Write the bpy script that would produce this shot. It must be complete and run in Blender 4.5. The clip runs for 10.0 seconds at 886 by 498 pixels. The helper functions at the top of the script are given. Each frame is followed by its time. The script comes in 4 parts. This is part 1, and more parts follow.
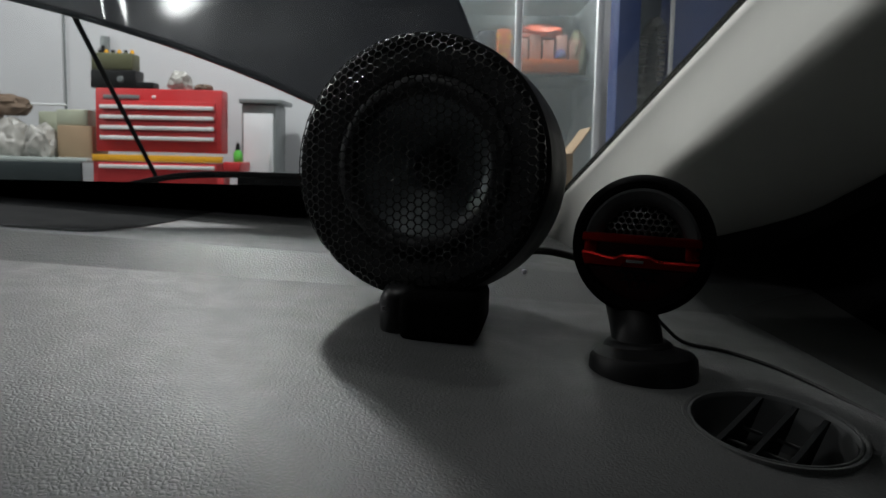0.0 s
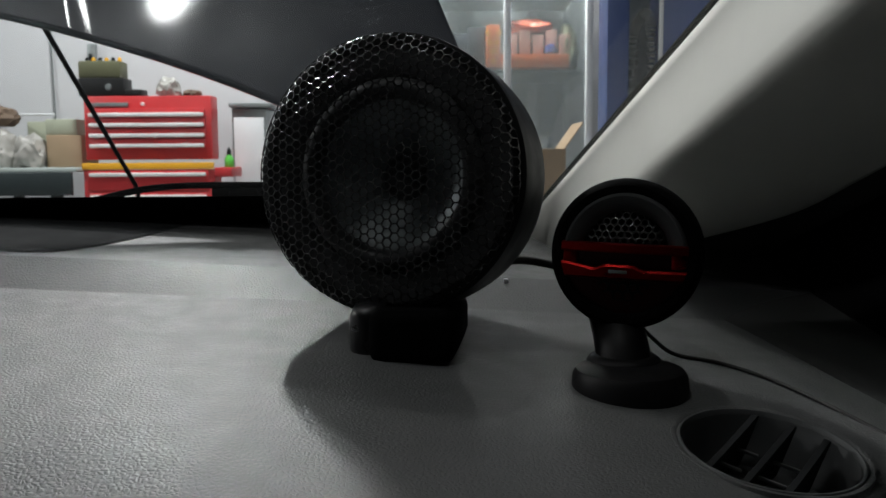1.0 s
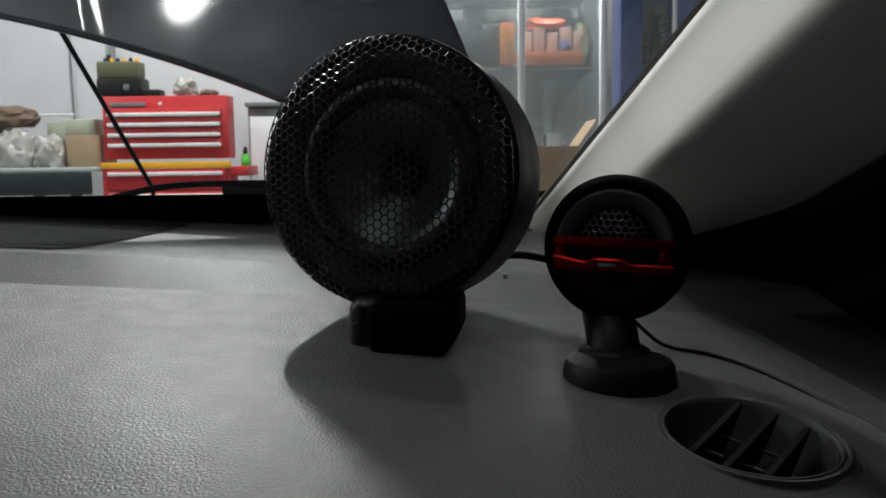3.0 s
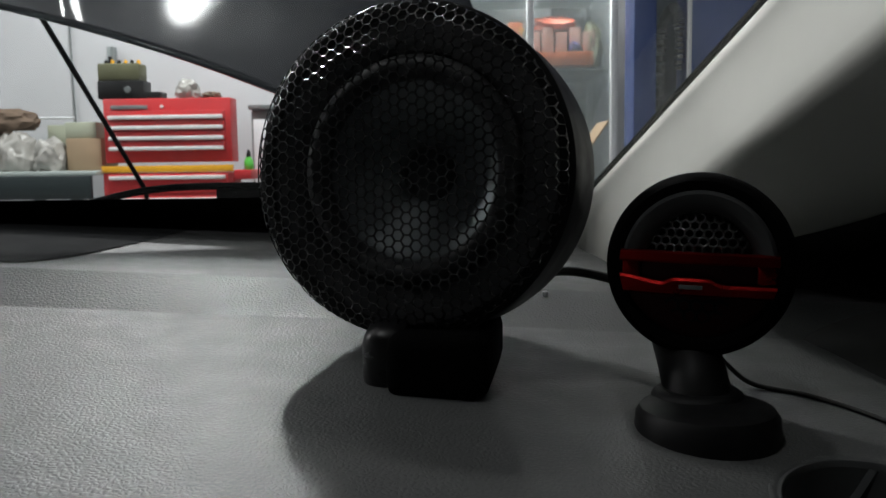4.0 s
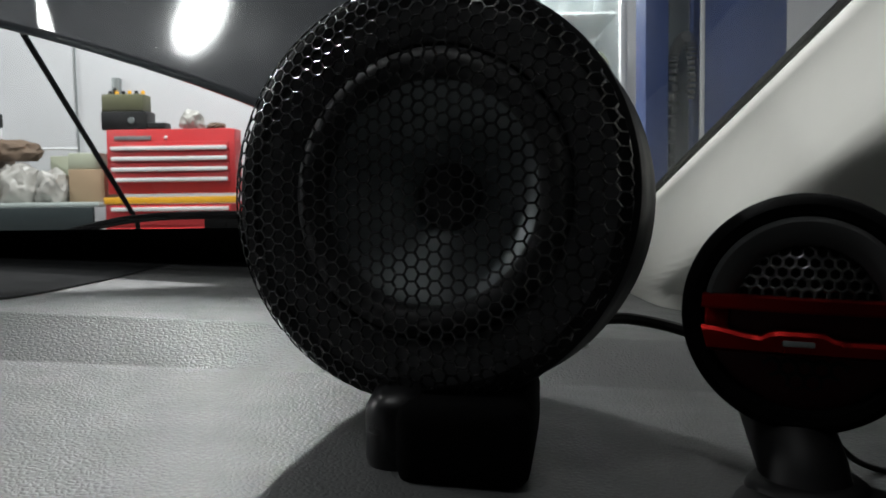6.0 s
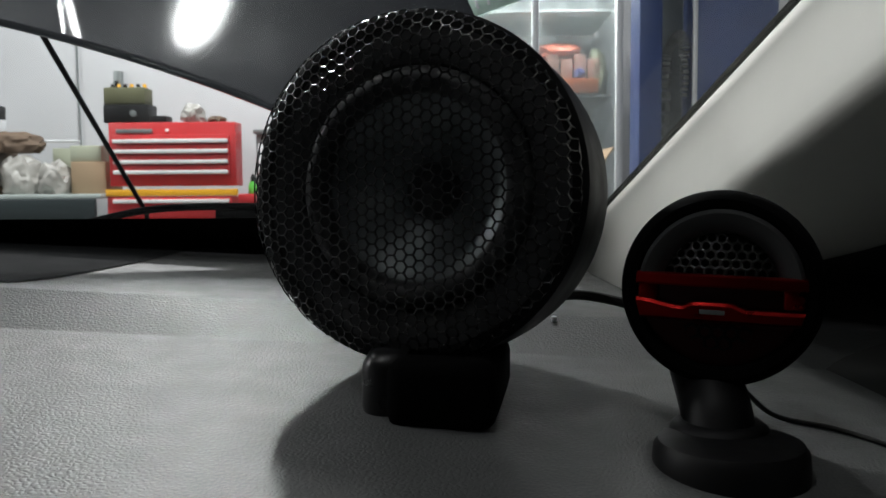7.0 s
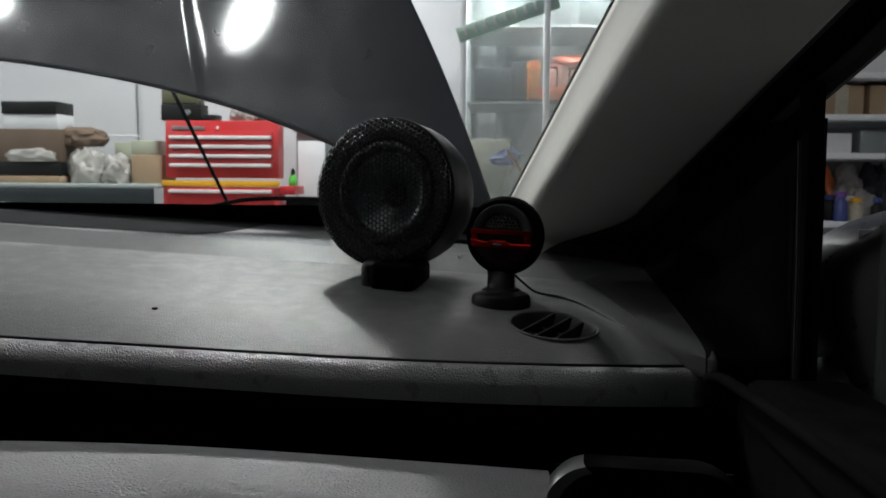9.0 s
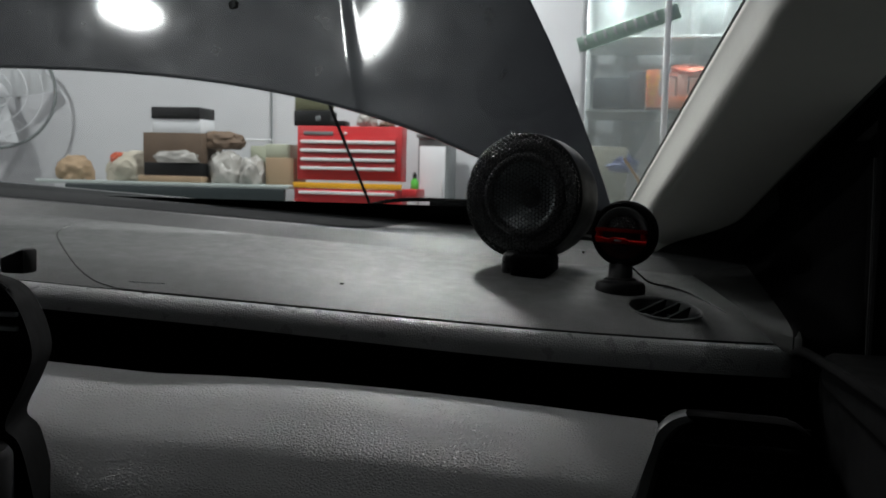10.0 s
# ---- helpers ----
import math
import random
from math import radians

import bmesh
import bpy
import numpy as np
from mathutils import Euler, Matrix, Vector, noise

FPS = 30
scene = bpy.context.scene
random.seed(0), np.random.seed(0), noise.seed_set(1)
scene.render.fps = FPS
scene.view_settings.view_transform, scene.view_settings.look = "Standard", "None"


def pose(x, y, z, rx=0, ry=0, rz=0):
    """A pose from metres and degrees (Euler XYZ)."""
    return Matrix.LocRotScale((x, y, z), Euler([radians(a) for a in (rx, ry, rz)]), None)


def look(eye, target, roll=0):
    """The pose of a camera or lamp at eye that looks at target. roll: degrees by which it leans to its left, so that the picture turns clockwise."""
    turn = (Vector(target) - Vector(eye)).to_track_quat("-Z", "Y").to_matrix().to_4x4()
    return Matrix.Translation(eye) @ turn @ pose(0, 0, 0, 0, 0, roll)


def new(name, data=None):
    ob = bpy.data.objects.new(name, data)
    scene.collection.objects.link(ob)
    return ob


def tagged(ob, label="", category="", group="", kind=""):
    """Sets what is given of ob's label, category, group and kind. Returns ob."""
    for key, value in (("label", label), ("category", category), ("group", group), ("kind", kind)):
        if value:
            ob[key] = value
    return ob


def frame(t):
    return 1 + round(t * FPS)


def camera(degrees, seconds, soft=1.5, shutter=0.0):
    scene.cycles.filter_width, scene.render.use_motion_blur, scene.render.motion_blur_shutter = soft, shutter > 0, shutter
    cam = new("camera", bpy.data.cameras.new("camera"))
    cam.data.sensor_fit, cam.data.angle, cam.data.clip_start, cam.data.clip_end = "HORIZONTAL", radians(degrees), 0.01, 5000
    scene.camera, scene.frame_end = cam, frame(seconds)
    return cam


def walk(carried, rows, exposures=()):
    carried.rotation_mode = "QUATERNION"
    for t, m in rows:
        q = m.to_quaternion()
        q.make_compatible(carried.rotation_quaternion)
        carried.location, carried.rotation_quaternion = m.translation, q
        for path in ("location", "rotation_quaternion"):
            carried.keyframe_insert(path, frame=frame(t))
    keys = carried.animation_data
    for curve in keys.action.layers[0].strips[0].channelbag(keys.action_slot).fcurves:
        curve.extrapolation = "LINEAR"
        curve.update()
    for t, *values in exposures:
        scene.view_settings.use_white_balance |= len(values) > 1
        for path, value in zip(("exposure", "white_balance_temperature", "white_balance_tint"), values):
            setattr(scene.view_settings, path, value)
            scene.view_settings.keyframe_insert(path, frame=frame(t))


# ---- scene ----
cam = camera(53.9, 10.0)
cam.data.dof.use_dof, cam.data.dof.focus_distance, cam.data.dof.aperture_fstop = True, 0.41, 34.0
PATH = [
    (0, (0.055, -0.035, 1.323), (0.053, 1.954, 1.117), 1.3),
    (0.5, (0.055, -0.01, 1.325), (0.099, 1.979, 1.119), 0.8),
    (1, (0.068, -0.007, 1.328), (0.071, 1.982, 1.117), -0.4),
    (1.5, (0.074, -0.007, 1.328), (0.05, 1.981, 1.114), -0.6),
    (2, (0.07, -0.015, 1.328), (0.061, 1.974, 1.116), -0.0),
    (2.5, (0.079, -0.025, 1.328), (0.056, 1.963, 1.112), -0.4),
    (4, (0.064, 0.065, 1.324), (0.018, 2.053, 1.117), -0.8),
    (4.5, (0.0515, 0.137, 1.319), (0.004, 2.128, 1.143), -0.9),
    (5, (0.0515, 0.144, 1.318), (0.001, 2.139, 1.192), -0.9),
    (5.5, (0.054, 0.144, 1.319), (-0.003, 2.139, 1.189), -0.9),
    (7, (0.063, 0.084, 1.32), (0.009, 2.078, 1.173), -0.4),
    (7.5, (0.087, -0.02, 1.338), (0.026, 1.972, 1.179), -0.3),
    (8, (0.108, -0.126, 1.346), (0.035, 1.866, 1.186), 0.0),
    (8.5, (0.131, -0.258, 1.346), (0.037, 1.733, 1.181), -0.1),
    (9, (0.15, -0.384, 1.333), (0.021, 1.605, 1.171), 0.5),
    (9.5, (0.161, -0.47, 1.33), (-0.106, 1.505, 1.169), 0.5),
    (10, (0.143, -0.547, 1.333), (-0.239, 1.41, 1.178), 1.4),
]
walk(cam, [(t, look(eye, target, roll)) for t, eye, target, roll in PATH], [(0.0, -0.35), (0.5, -0.1), (1.0, 0.0), (2.5, 0.04), (4.0, 0.0), (4.5, 0.1), (5.0, 0.2), (5.5, 0.2), (7.0, 0.18), (7.5, 0.28), (8.0, 0.2), (8.5, 0.07), (9.0, 0.02), (9.5, -0.12), (10.0, -0.18)])

# ---- light ----
world = bpy.data.worlds.new("world")
scene.world = world
world.use_nodes = True
world.node_tree.nodes["Background"].inputs["Color"].default_value = (0.6, 0.7, 0.8, 1)
world.node_tree.nodes["Background"].inputs["Strength"].default_value = 0.02


def ceiling_lamp_light(place, watts, radius=0.13, length=0.0):
    """A downward disc, or a strip lying along y."""
    data = bpy.data.lights.new("lamp_light", "AREA")
    data.energy, data.color = watts, (0.985, 1.0, 1.0)
    if length:
        data.shape, data.size, data.size_y = "ELLIPSE", radius * 2, length
    else:
        data.shape, data.size = "DISK", radius * 2
    ob = new("lamp_light", data)
    ob.matrix_basis = pose(*place)
    return ob


# Rear two show in the bonnet, the third by its shadow; others are added.
LAMPS = [((-1.2, 4.0, 3.80), 95, 0.12), ((-4.2, 3.2, 4.00), 72, 0.12), ((0.04, 1.84, 3.95), 9, 0.10), ((-0.85, 0.80, 2.40), 1.4, 0.10), ((0.70, -3.2, 4.10), 30, 0.14, 0.9), ((-0.92, -3.5, 4.10), 44, 0.20),
         ((0.26, 0.25, 4.10), 0.7, 0.10), ((-0.75, -0.5, 4.10), 7, 0.16)]
ADDED_FLOOD = ((-5.20, 1.60, 3.60), 38, 0.16)
ADDED_LAMP = ((-0.19, 1.02, 1.86), 2.35, 0.016)


# ---- materials ----
def material(name, color, rough=0.5, metal=0.0, vary=0.12, scale=6.0, bump=0.0, bump_scale=200.0, grain="noise", coat=0.0, spec=0.5, fine=60.0, stretch=1.0):
    """A surface with two scales of tone, uneven gloss and fine relief."""
    m = bpy.data.materials.new(name)
    m.use_nodes = True
    nt = m.node_tree
    b = nt.nodes["Principled BSDF"]
    link = nt.links.new
    co = nt.nodes.new("ShaderNodeTexCoord")
    n1 = nt.nodes.new("ShaderNodeTexNoise")
    n1.inputs["Scale"].default_value, n1.inputs["Detail"].default_value = scale, 6
    n2 = nt.nodes.new("ShaderNodeTexNoise")
    n2.inputs["Scale"].default_value, n2.inputs["Detail"].default_value = scale * fine / 6, 4
    for n in (n1, n2):
        link(co.outputs["Object"], n.inputs["Vector"])
    mix = nt.nodes.new("ShaderNodeMath")
    mix.operation = "MULTIPLY_ADD"
    link(n2.outputs["Fac"], mix.inputs[0])
    mix.inputs[1].default_value = 0.4
    link(n1.outputs["Fac"], mix.inputs[2])
    ramp = nt.nodes.new("ShaderNodeMapRange")
    ramp.inputs["From Min"].default_value, ramp.inputs["From Max"].default_value = 0.4, 1.0
    ramp.inputs["To Min"].default_value, ramp.inputs["To Max"].default_value = 1 - vary, 1 + vary
    link(mix.outputs[0], ramp.inputs["Value"])
    tone = nt.nodes.new("ShaderNodeVectorMath")
    tone.operation = "SCALE"
    tone.inputs[0].default_value = color
    link(ramp.outputs[0], tone.inputs["Scale"])
    link(tone.outputs[0], b.inputs["Base Color"])
    gl = nt.nodes.new("ShaderNodeMapRange")
    gl.inputs["From Min"].default_value, gl.inputs["From Max"].default_value = 0.3, 0.7
    gl.inputs["To Min"].default_value, gl.inputs["To Max"].default_value = max(rough - 0.08, 0.02), min(rough + 0.08, 1)
    link(n2.outputs["Fac"], gl.inputs["Value"])
    link(gl.outputs[0], b.inputs["Roughness"])
    b.inputs["Metallic"].default_value = metal
    b.inputs["Coat Weight"].default_value = coat
    b.inputs["Specular IOR Level"].default_value = spec
    if bump:
        place = nt.nodes.new("ShaderNodeVectorMath")
        place.operation = "MULTIPLY"
        place.inputs[1].default_value = (stretch, 1, 1)
        link(co.outputs["Object"], place.inputs[0])
        bp = nt.nodes.new("ShaderNodeBump")
        bp.inputs["Strength"].default_value, bp.inputs["Distance"].default_value = min(bump * 400, 1.0), bump
        if grain == "leather":
            warp = nt.nodes.new("ShaderNodeTexNoise")
            warp.inputs["Scale"].default_value = bump_scale * 0.6
            link(place.outputs[0], warp.inputs["Vector"])
            add = nt.nodes.new("ShaderNodeVectorMath")
            add.operation = "MULTIPLY_ADD"
            link(warp.outputs["Color"], add.inputs[0])
            add.inputs[1].default_value = (1.2 / bump_scale,) * 3
            link(place.outputs[0], add.inputs[2])
            v = nt.nodes.new("ShaderNodeTexVoronoi")
            v.feature = "DISTANCE_TO_EDGE"
            v.inputs["Scale"].default_value = bump_scale
            link(add.outputs[0], v.inputs["Vector"])
            sm = nt.nodes.new("ShaderNodeMapRange")
            sm.interpolation_type = "SMOOTHSTEP"
            sm.inputs["From Max"].default_value = 0.35
            link(v.outputs["Distance"], sm.inputs["Value"])
            link(sm.outputs[0], bp.inputs["Height"])
        else:
            h = nt.nodes.new("ShaderNodeTexNoise")
            h.inputs["Scale"].default_value, h.inputs["Detail"].default_value = bump_scale, 3
            link(place.outputs[0], h.inputs["Vector"])
            link(h.outputs["Fac"], bp.inputs["Height"])
        link(bp.outputs[0], b.inputs["Normal"])
    return m


def glass_material(name, tint=(0.95, 0.98, 0.97), haze=0.02):
    m = bpy.data.materials.new(name)
    m.use_nodes = True
    nt = m.node_tree
    nt.nodes.remove(nt.nodes["Principled BSDF"])
    out = nt.nodes["Material Output"]
    clear = nt.nodes.new("ShaderNodeBsdfTransparent")
    clear.inputs["Color"].default_value = (*tint, 1)
    gloss = nt.nodes.new("ShaderNodeBsdfGlossy")
    gloss.inputs["Roughness"].default_value = 0.03
    fres = nt.nodes.new("ShaderNodeFresnel")
    fres.inputs["IOR"].default_value = 1.35
    mix = nt.nodes.new("ShaderNodeMixShader")
    nt.links.new(fres.outputs[0], mix.inputs[0])
    nt.links.new(clear.outputs[0], mix.inputs[1])
    nt.links.new(gloss.outputs[0], mix.inputs[2])
    film = nt.nodes.new("ShaderNodeBsdfDiffuse")
    film.inputs["Color"].default_value = (0.7, 0.75, 0.75, 1)
    top = nt.nodes.new("ShaderNodeMixShader")
    top.inputs[0].default_value = haze
    nt.links.new(mix.outputs[0], top.inputs[1])
    nt.links.new(film.outputs[0], top.inputs[2])
    nt.links.new(top.outputs[0], out.inputs[0])
    return m


def glowing(name, color, strength):
    m = bpy.data.materials.new(name)
    m.use_nodes = True
    b = m.node_tree.nodes["Principled BSDF"]
    b.inputs["Emission Color"].default_value, b.inputs["Emission Strength"].default_value = (*color, 1), strength
    return m


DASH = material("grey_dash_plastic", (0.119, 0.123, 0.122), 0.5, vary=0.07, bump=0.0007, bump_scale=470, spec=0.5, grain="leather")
# Paler than DASH: the light on the front edge is put into its colour.
LIT_LIP = material("lit_coarse_grained_plastic", (0.30, 0.305, 0.305), 0.33, vary=0.08, bump=0.0013, bump_scale=480, spec=0.9, grain="leather")
DASH_DARK = material("charcoal_dash_plastic", (0.045, 0.047, 0.048), 0.6, bump=0.0003, bump_scale=700)
STRIP_DARK = material("charcoal_defroster_strip", (0.035, 0.037, 0.038), 0.9, bump=0.0002, bump_scale=700, spec=0.06)
STRIP = material("dark_grey_soft_plastic", (0.11, 0.115, 0.115), 0.55, bump=0.0003, bump_scale=700)
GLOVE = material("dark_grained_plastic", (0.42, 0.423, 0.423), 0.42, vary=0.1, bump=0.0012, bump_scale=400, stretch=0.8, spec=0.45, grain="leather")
BLACK = material("black_plastic", (0.008, 0.008, 0.0085), 0.5, bump=0.0001, bump_scale=900, spec=0.25)
# Also stands for shade on the side vent's bezel and under the dash edge.
DEEP_BLACK = material("deep_black_plastic_and_shade", (0.0042, 0.0042, 0.0044), 0.9, vary=0.15, bump=0.0002, bump_scale=700, spec=0.03)
# The pillar trim's shade, put into a charcoal colour.
SHADED_TRIM = material("shaded_trim_plastic", (0.06, 0.062, 0.06), 0.8, vary=0.1, bump=0.0002, bump_scale=700, spec=0.2)
POD_BLACK = material("black_pod_plastic", (0.012, 0.0125, 0.013), 0.5, vary=0.15, bump=0.00008, bump_scale=900, spec=0.15)
BLACK_SATIN = material("black_satin_paint", (0.012, 0.012, 0.013), 0.33)
GRILLE = material("black_painted_steel_mesh", (0.014, 0.0145, 0.015), 0.24, vary=0.1, scale=30, spec=1.0)
CONE = material("dark_metal_cone", (0.25, 0.275, 0.28), 0.42, metal=0.85, vary=0.02)
RUBBER = material("black_rubber", (0.012, 0.012, 0.012), 0.6)
SURROUND = material("satin_rubber_surround", (0.05, 0.052, 0.054), 0.42, bump=0.0001, bump_scale=600)
RED_METAL = material("red_anodised_metal", (0.26, 0.006, 0.005), 0.32, metal=0.9)
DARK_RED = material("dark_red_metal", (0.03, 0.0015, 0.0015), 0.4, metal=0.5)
MESH = material("gloss_black_perforated_steel", (0.012, 0.012, 0.012), 0.22, spec=1.0)
PILLAR = material("light_grey_pillar_trim", (0.78, 0.78, 0.72), 0.75, vary=0.05, bump=0.0003, bump_scale=1500)
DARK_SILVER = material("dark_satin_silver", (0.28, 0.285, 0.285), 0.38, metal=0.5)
SILVER = material("satin_silver_trim", (0.35, 0.36, 0.36), 0.35, metal=0.6)
PAINT = material("dark_grey_car_paint", (0.018, 0.021, 0.029), 0.35, metal=0.1, coat=1.0, vary=0.03, scale=2)
PAINT.node_tree.nodes["Principled BSDF"].inputs["Coat Roughness"].default_value = 0.06
WALL = material("white_wall_paint", (0.58, 0.58, 0.60), 0.8, vary=0.06, scale=1.5, bump=0.001, bump_scale=40)
CONCRETE = material("concrete_floor", (0.25, 0.25, 0.24), 0.6, vary=0.25, scale=1.2, bump=0.001, bump_scale=60)
CEIL = material("grey_ceiling", (0.2, 0.205, 0.21), 0.85, vary=0.15, scale=1.0)
RED_PAINT = material("red_enamel", (0.55, 0.032, 0.036), 0.4, vary=0.1)
YELLOW = material("yellow_strip", (0.85, 0.42, 0.02), 0.45)
CHROME = material("brushed_aluminium_pull", (0.82, 0.82, 0.81), 0.4, metal=0.15)
GREEN = material("bright_green_plastic", (0.12, 0.6, 0.08), 0.45)
BLUE = material("blue_lift_paint", (0.05, 0.085, 0.24), 0.4, vary=0.15)
WHITE = material("white_painted_metal", (0.72, 0.73, 0.75), 0.5)
CARDBOARD = material("cardboard", (0.38, 0.27, 0.17), 0.85, vary=0.15, scale=8)
BROWN = material("brown_box_card", (0.14, 0.095, 0.065), 0.8, vary=0.2)
ORANGE = material("orange_plastic", (0.7, 0.17, 0.04), 0.4, vary=0.2)
ORANGE_RED = material("red_orange_plastic", (0.5, 0.09, 0.04), 0.4, vary=0.2)
CREAM = material("cream_packaging", (0.46, 0.42, 0.34), 0.6, vary=0.25, scale=10)
PLASTIC_BAG = material("clear_white_bag", (0.36, 0.345, 0.32), 0.4, vary=0.35, scale=14, bump=0.004, bump_scale=30)
GREY_METAL = material("grey_metal", (0.22, 0.24, 0.24), 0.4, metal=0.4, vary=0.2)
BENCH_TOP = material("pale_green_white_laminate", (0.47, 0.52, 0.50), 0.5, vary=0.15, scale=5)
DARK_BENCH = material("dark_green_bench", (0.02, 0.03, 0.032), 0.5)
GREEN_BAND = material("green_sign", (0.40, 0.53, 0.46), 0.4, vary=0.3)
PALE_GREEN = material("pale_green_card", (0.40, 0.42, 0.32), 0.7, vary=0.15, scale=8)
CHAIN_GREY = material("grey_plastic_chain", (0.10, 0.105, 0.11), 0.35, vary=0.2)
SHELF_GREY = material("grey_glass_shelf", (0.3, 0.31, 0.31), 0.4, vary=0.1)
NAVY_BLACK = material("blue_black_card", (0.018, 0.02, 0.03), 0.5, vary=0.2)
DUSTY_RED = material("dusty_red_packs", (0.33, 0.17, 0.14), 0.5, vary=0.3, scale=14)
OLIVE = material("olive_case", (0.1, 0.1, 0.05), 0.6, vary=0.3)
NAVY = material("dark_blue_plastic", (0.04, 0.06, 0.22), 0.35)
PURPLE = material("purple_cap", (0.16, 0.07, 0.3), 0.4)
WIND = glass_material("windscreen_glass", haze=0.055)
# Haze over the cabinet is put into the pane as a pale film.
CAB_GLASS = glass_material("cabinet_glass", (0.93, 0.96, 0.95), 0.25)
FRIT = material("black_glass_border", (0.004, 0.004, 0.004), 0.6, spec=0.1)
SEAT = material("dark_seat_cloth", (0.02, 0.02, 0.022), 0.9)
LAMP_GLOW = glowing("lamp_face", (0.95, 1.0, 1.0), 12)
PAPER = material("white_paper_label", (0.7, 0.7, 0.72), 0.6)


# ---- mesh helpers ----
def thing(name, loc, label, category, group="", kind=""):
    e = new(name)
    e.location = loc
    return tagged(e, label, category, group, kind)


def finish(name, verts, faces, mat, parent=None, label="", smooth=True):
    me = bpy.data.meshes.new(name)
    me.from_pydata([tuple(v) for v in verts], [], faces)
    me.materials.append(mat)
    me.validate()
    if smooth:
        me.polygons.foreach_set("use_smooth", [True] * len(me.polygons))
        me.set_sharp_from_angle(angle=radians(40))
    ob = new(name, me)
    if parent:
        ob.parent = parent
        if parent.type == "EMPTY":
            ob.matrix_parent_inverse = Matrix.Translation(-parent.location)
    if label:
        ob["label"] = label
    return ob


def part(name, bm, mat, parent=None, label="", smooth=True):
    bmesh.ops.recalc_face_normals(bm, faces=bm.faces)
    me = bpy.data.meshes.new(name)
    bm.to_mesh(me)
    bm.free()
    me.materials.append(mat)
    if smooth:
        me.polygons.foreach_set("use_smooth", [True] * len(me.polygons))
        me.set_sharp_from_angle(angle=radians(40))
    ob = new(name, me)
    if parent:
        ob.parent = parent
        if parent.type == "EMPTY":
            ob.matrix_parent_inverse = Matrix.Translation(-parent.location)
    if label:
        ob["label"] = label
    return ob


def box(center, size, bevel=0.0, m=None, bm=None, segs=2):
    b = bmesh.new()
    bmesh.ops.create_cube(b, size=1.0, matrix=Matrix.Translation(center) @ Matrix.Diagonal((*size, 1)))
    if bevel:
        bmesh.ops.bevel(b, geom=b.edges[:], offset=bevel, segments=segs, profile=0.5, affect="EDGES")
    if m:
        b.transform(m)
    return merge(bm, b) if bm else b


def merge(bm, other):
    me = bpy.data.meshes.new("tmp")
    other.to_mesh(me)
    other.free()
    bm.from_mesh(me)
    bpy.data.meshes.remove(me)
    return bm


def lathe(profile, m=None, segs=64, bm=None):
    """Turns (radius, height) points round local z."""
    b = bmesh.new()
    rings = []
    for r, h in profile:
        if r < 1e-6:
            rings.append([b.verts.new((0, 0, h))])
        else:
            rings.append([b.verts.new((r * math.cos(2 * math.pi * i / segs), r * math.sin(2 * math.pi * i / segs), h)) for i in range(segs)])
    for a, c in zip(rings, rings[1:]):
        for i in range(segs):
            j = (i + 1) % segs
            q = [a[i % len(a)], a[j % len(a)], c[j % len(c)], c[i % len(c)]]
            q = list(dict.fromkeys(q))
            if len(q) > 2:
                b.faces.new(q)
    if m:
        b.transform(m)
    return merge(bm, b) if bm else b


def tube(points, r, segs=8, bm=None, ends=True):
    """A round bar along points."""
    pts = [Vector(p) for p in points]
    b = bmesh.new()
    rings = []
    side = None
    for i, p in enumerate(pts):
        d = (pts[min(i + 1, len(pts) - 1)] - pts[max(i - 1, 0)]).normalized()
        if side is None:
            side = d.orthogonal().normalized()
        side = (side - d * side.dot(d)).normalized()
        up = d.cross(side)
        rings.append([b.verts.new(p + r * (math.cos(2 * math.pi * k / segs) * side + math.sin(2 * math.pi * k / segs) * up)) for k in range(segs)])
    for a, c in zip(rings, rings[1:]):
        for k in range(segs):
            b.faces.new((a[k], a[(k + 1) % segs], c[(k + 1) % segs], c[k]))
    if ends:
        b.faces.new(rings[0])
        b.faces.new(rings[-1][::-1])
    return merge(bm, b) if bm else b


def smooth_path(points, n=8):
    """Catmull-Rom through points."""
    p = [Vector(q) for q in points]
    p = [2 * p[0] - p[1]] + p + [2 * p[-1] - p[-2]]
    out = []
    for i in range(1, len(p) - 2):
        for k in range(n):
            t = k / n
            out.append(0.5 * (2 * p[i] + (p[i + 1] - p[i - 1]) * t + (2 * p[i - 1] - 5 * p[i] + 4 * p[i + 1] - p[i + 2]) * t * t + (3 * p[i] - p[i - 1] - 3 * p[i + 1] + p[i + 2]) * t ** 3))
    return out + [p[-2]]


def used(verts, faces):
    """Only the points that these faces touch, with the faces renumbered."""
    keep = sorted({k for q in faces for k in q})
    at = {k: i for i, k in enumerate(keep)}
    return [verts[k] for k in keep], [tuple(at[k] for k in q) for q in faces]


def sheet(rows):
    """Verts and faces of a grid of points."""
    n = len(rows[0])
    verts = [p for row in rows for p in row]
    faces = [(i * n + j, i * n + j + 1, (i + 1) * n + j + 1, (i + 1) * n + j) for i in range(len(rows) - 1) for j in range(n - 1)]
    return verts, faces


def facing(center, yaw, pitch, roll=0.0):
    """A matrix whose z looks along (yaw, pitch), yaw 0 being towards -y, x to the right as seen by the one looked at."""
    y, p = radians(yaw), radians(pitch)
    n = Vector((math.sin(y) * math.cos(p), -math.cos(y) * math.cos(p), math.sin(p)))
    u = Vector((0, 0, 1)).cross(n).normalized()
    v = n.cross(u)
    m = Matrix((u, v, n)).transposed().to_4x4()
    m.translation = center
    return m @ pose(0, 0, 0, 0, 0, roll)


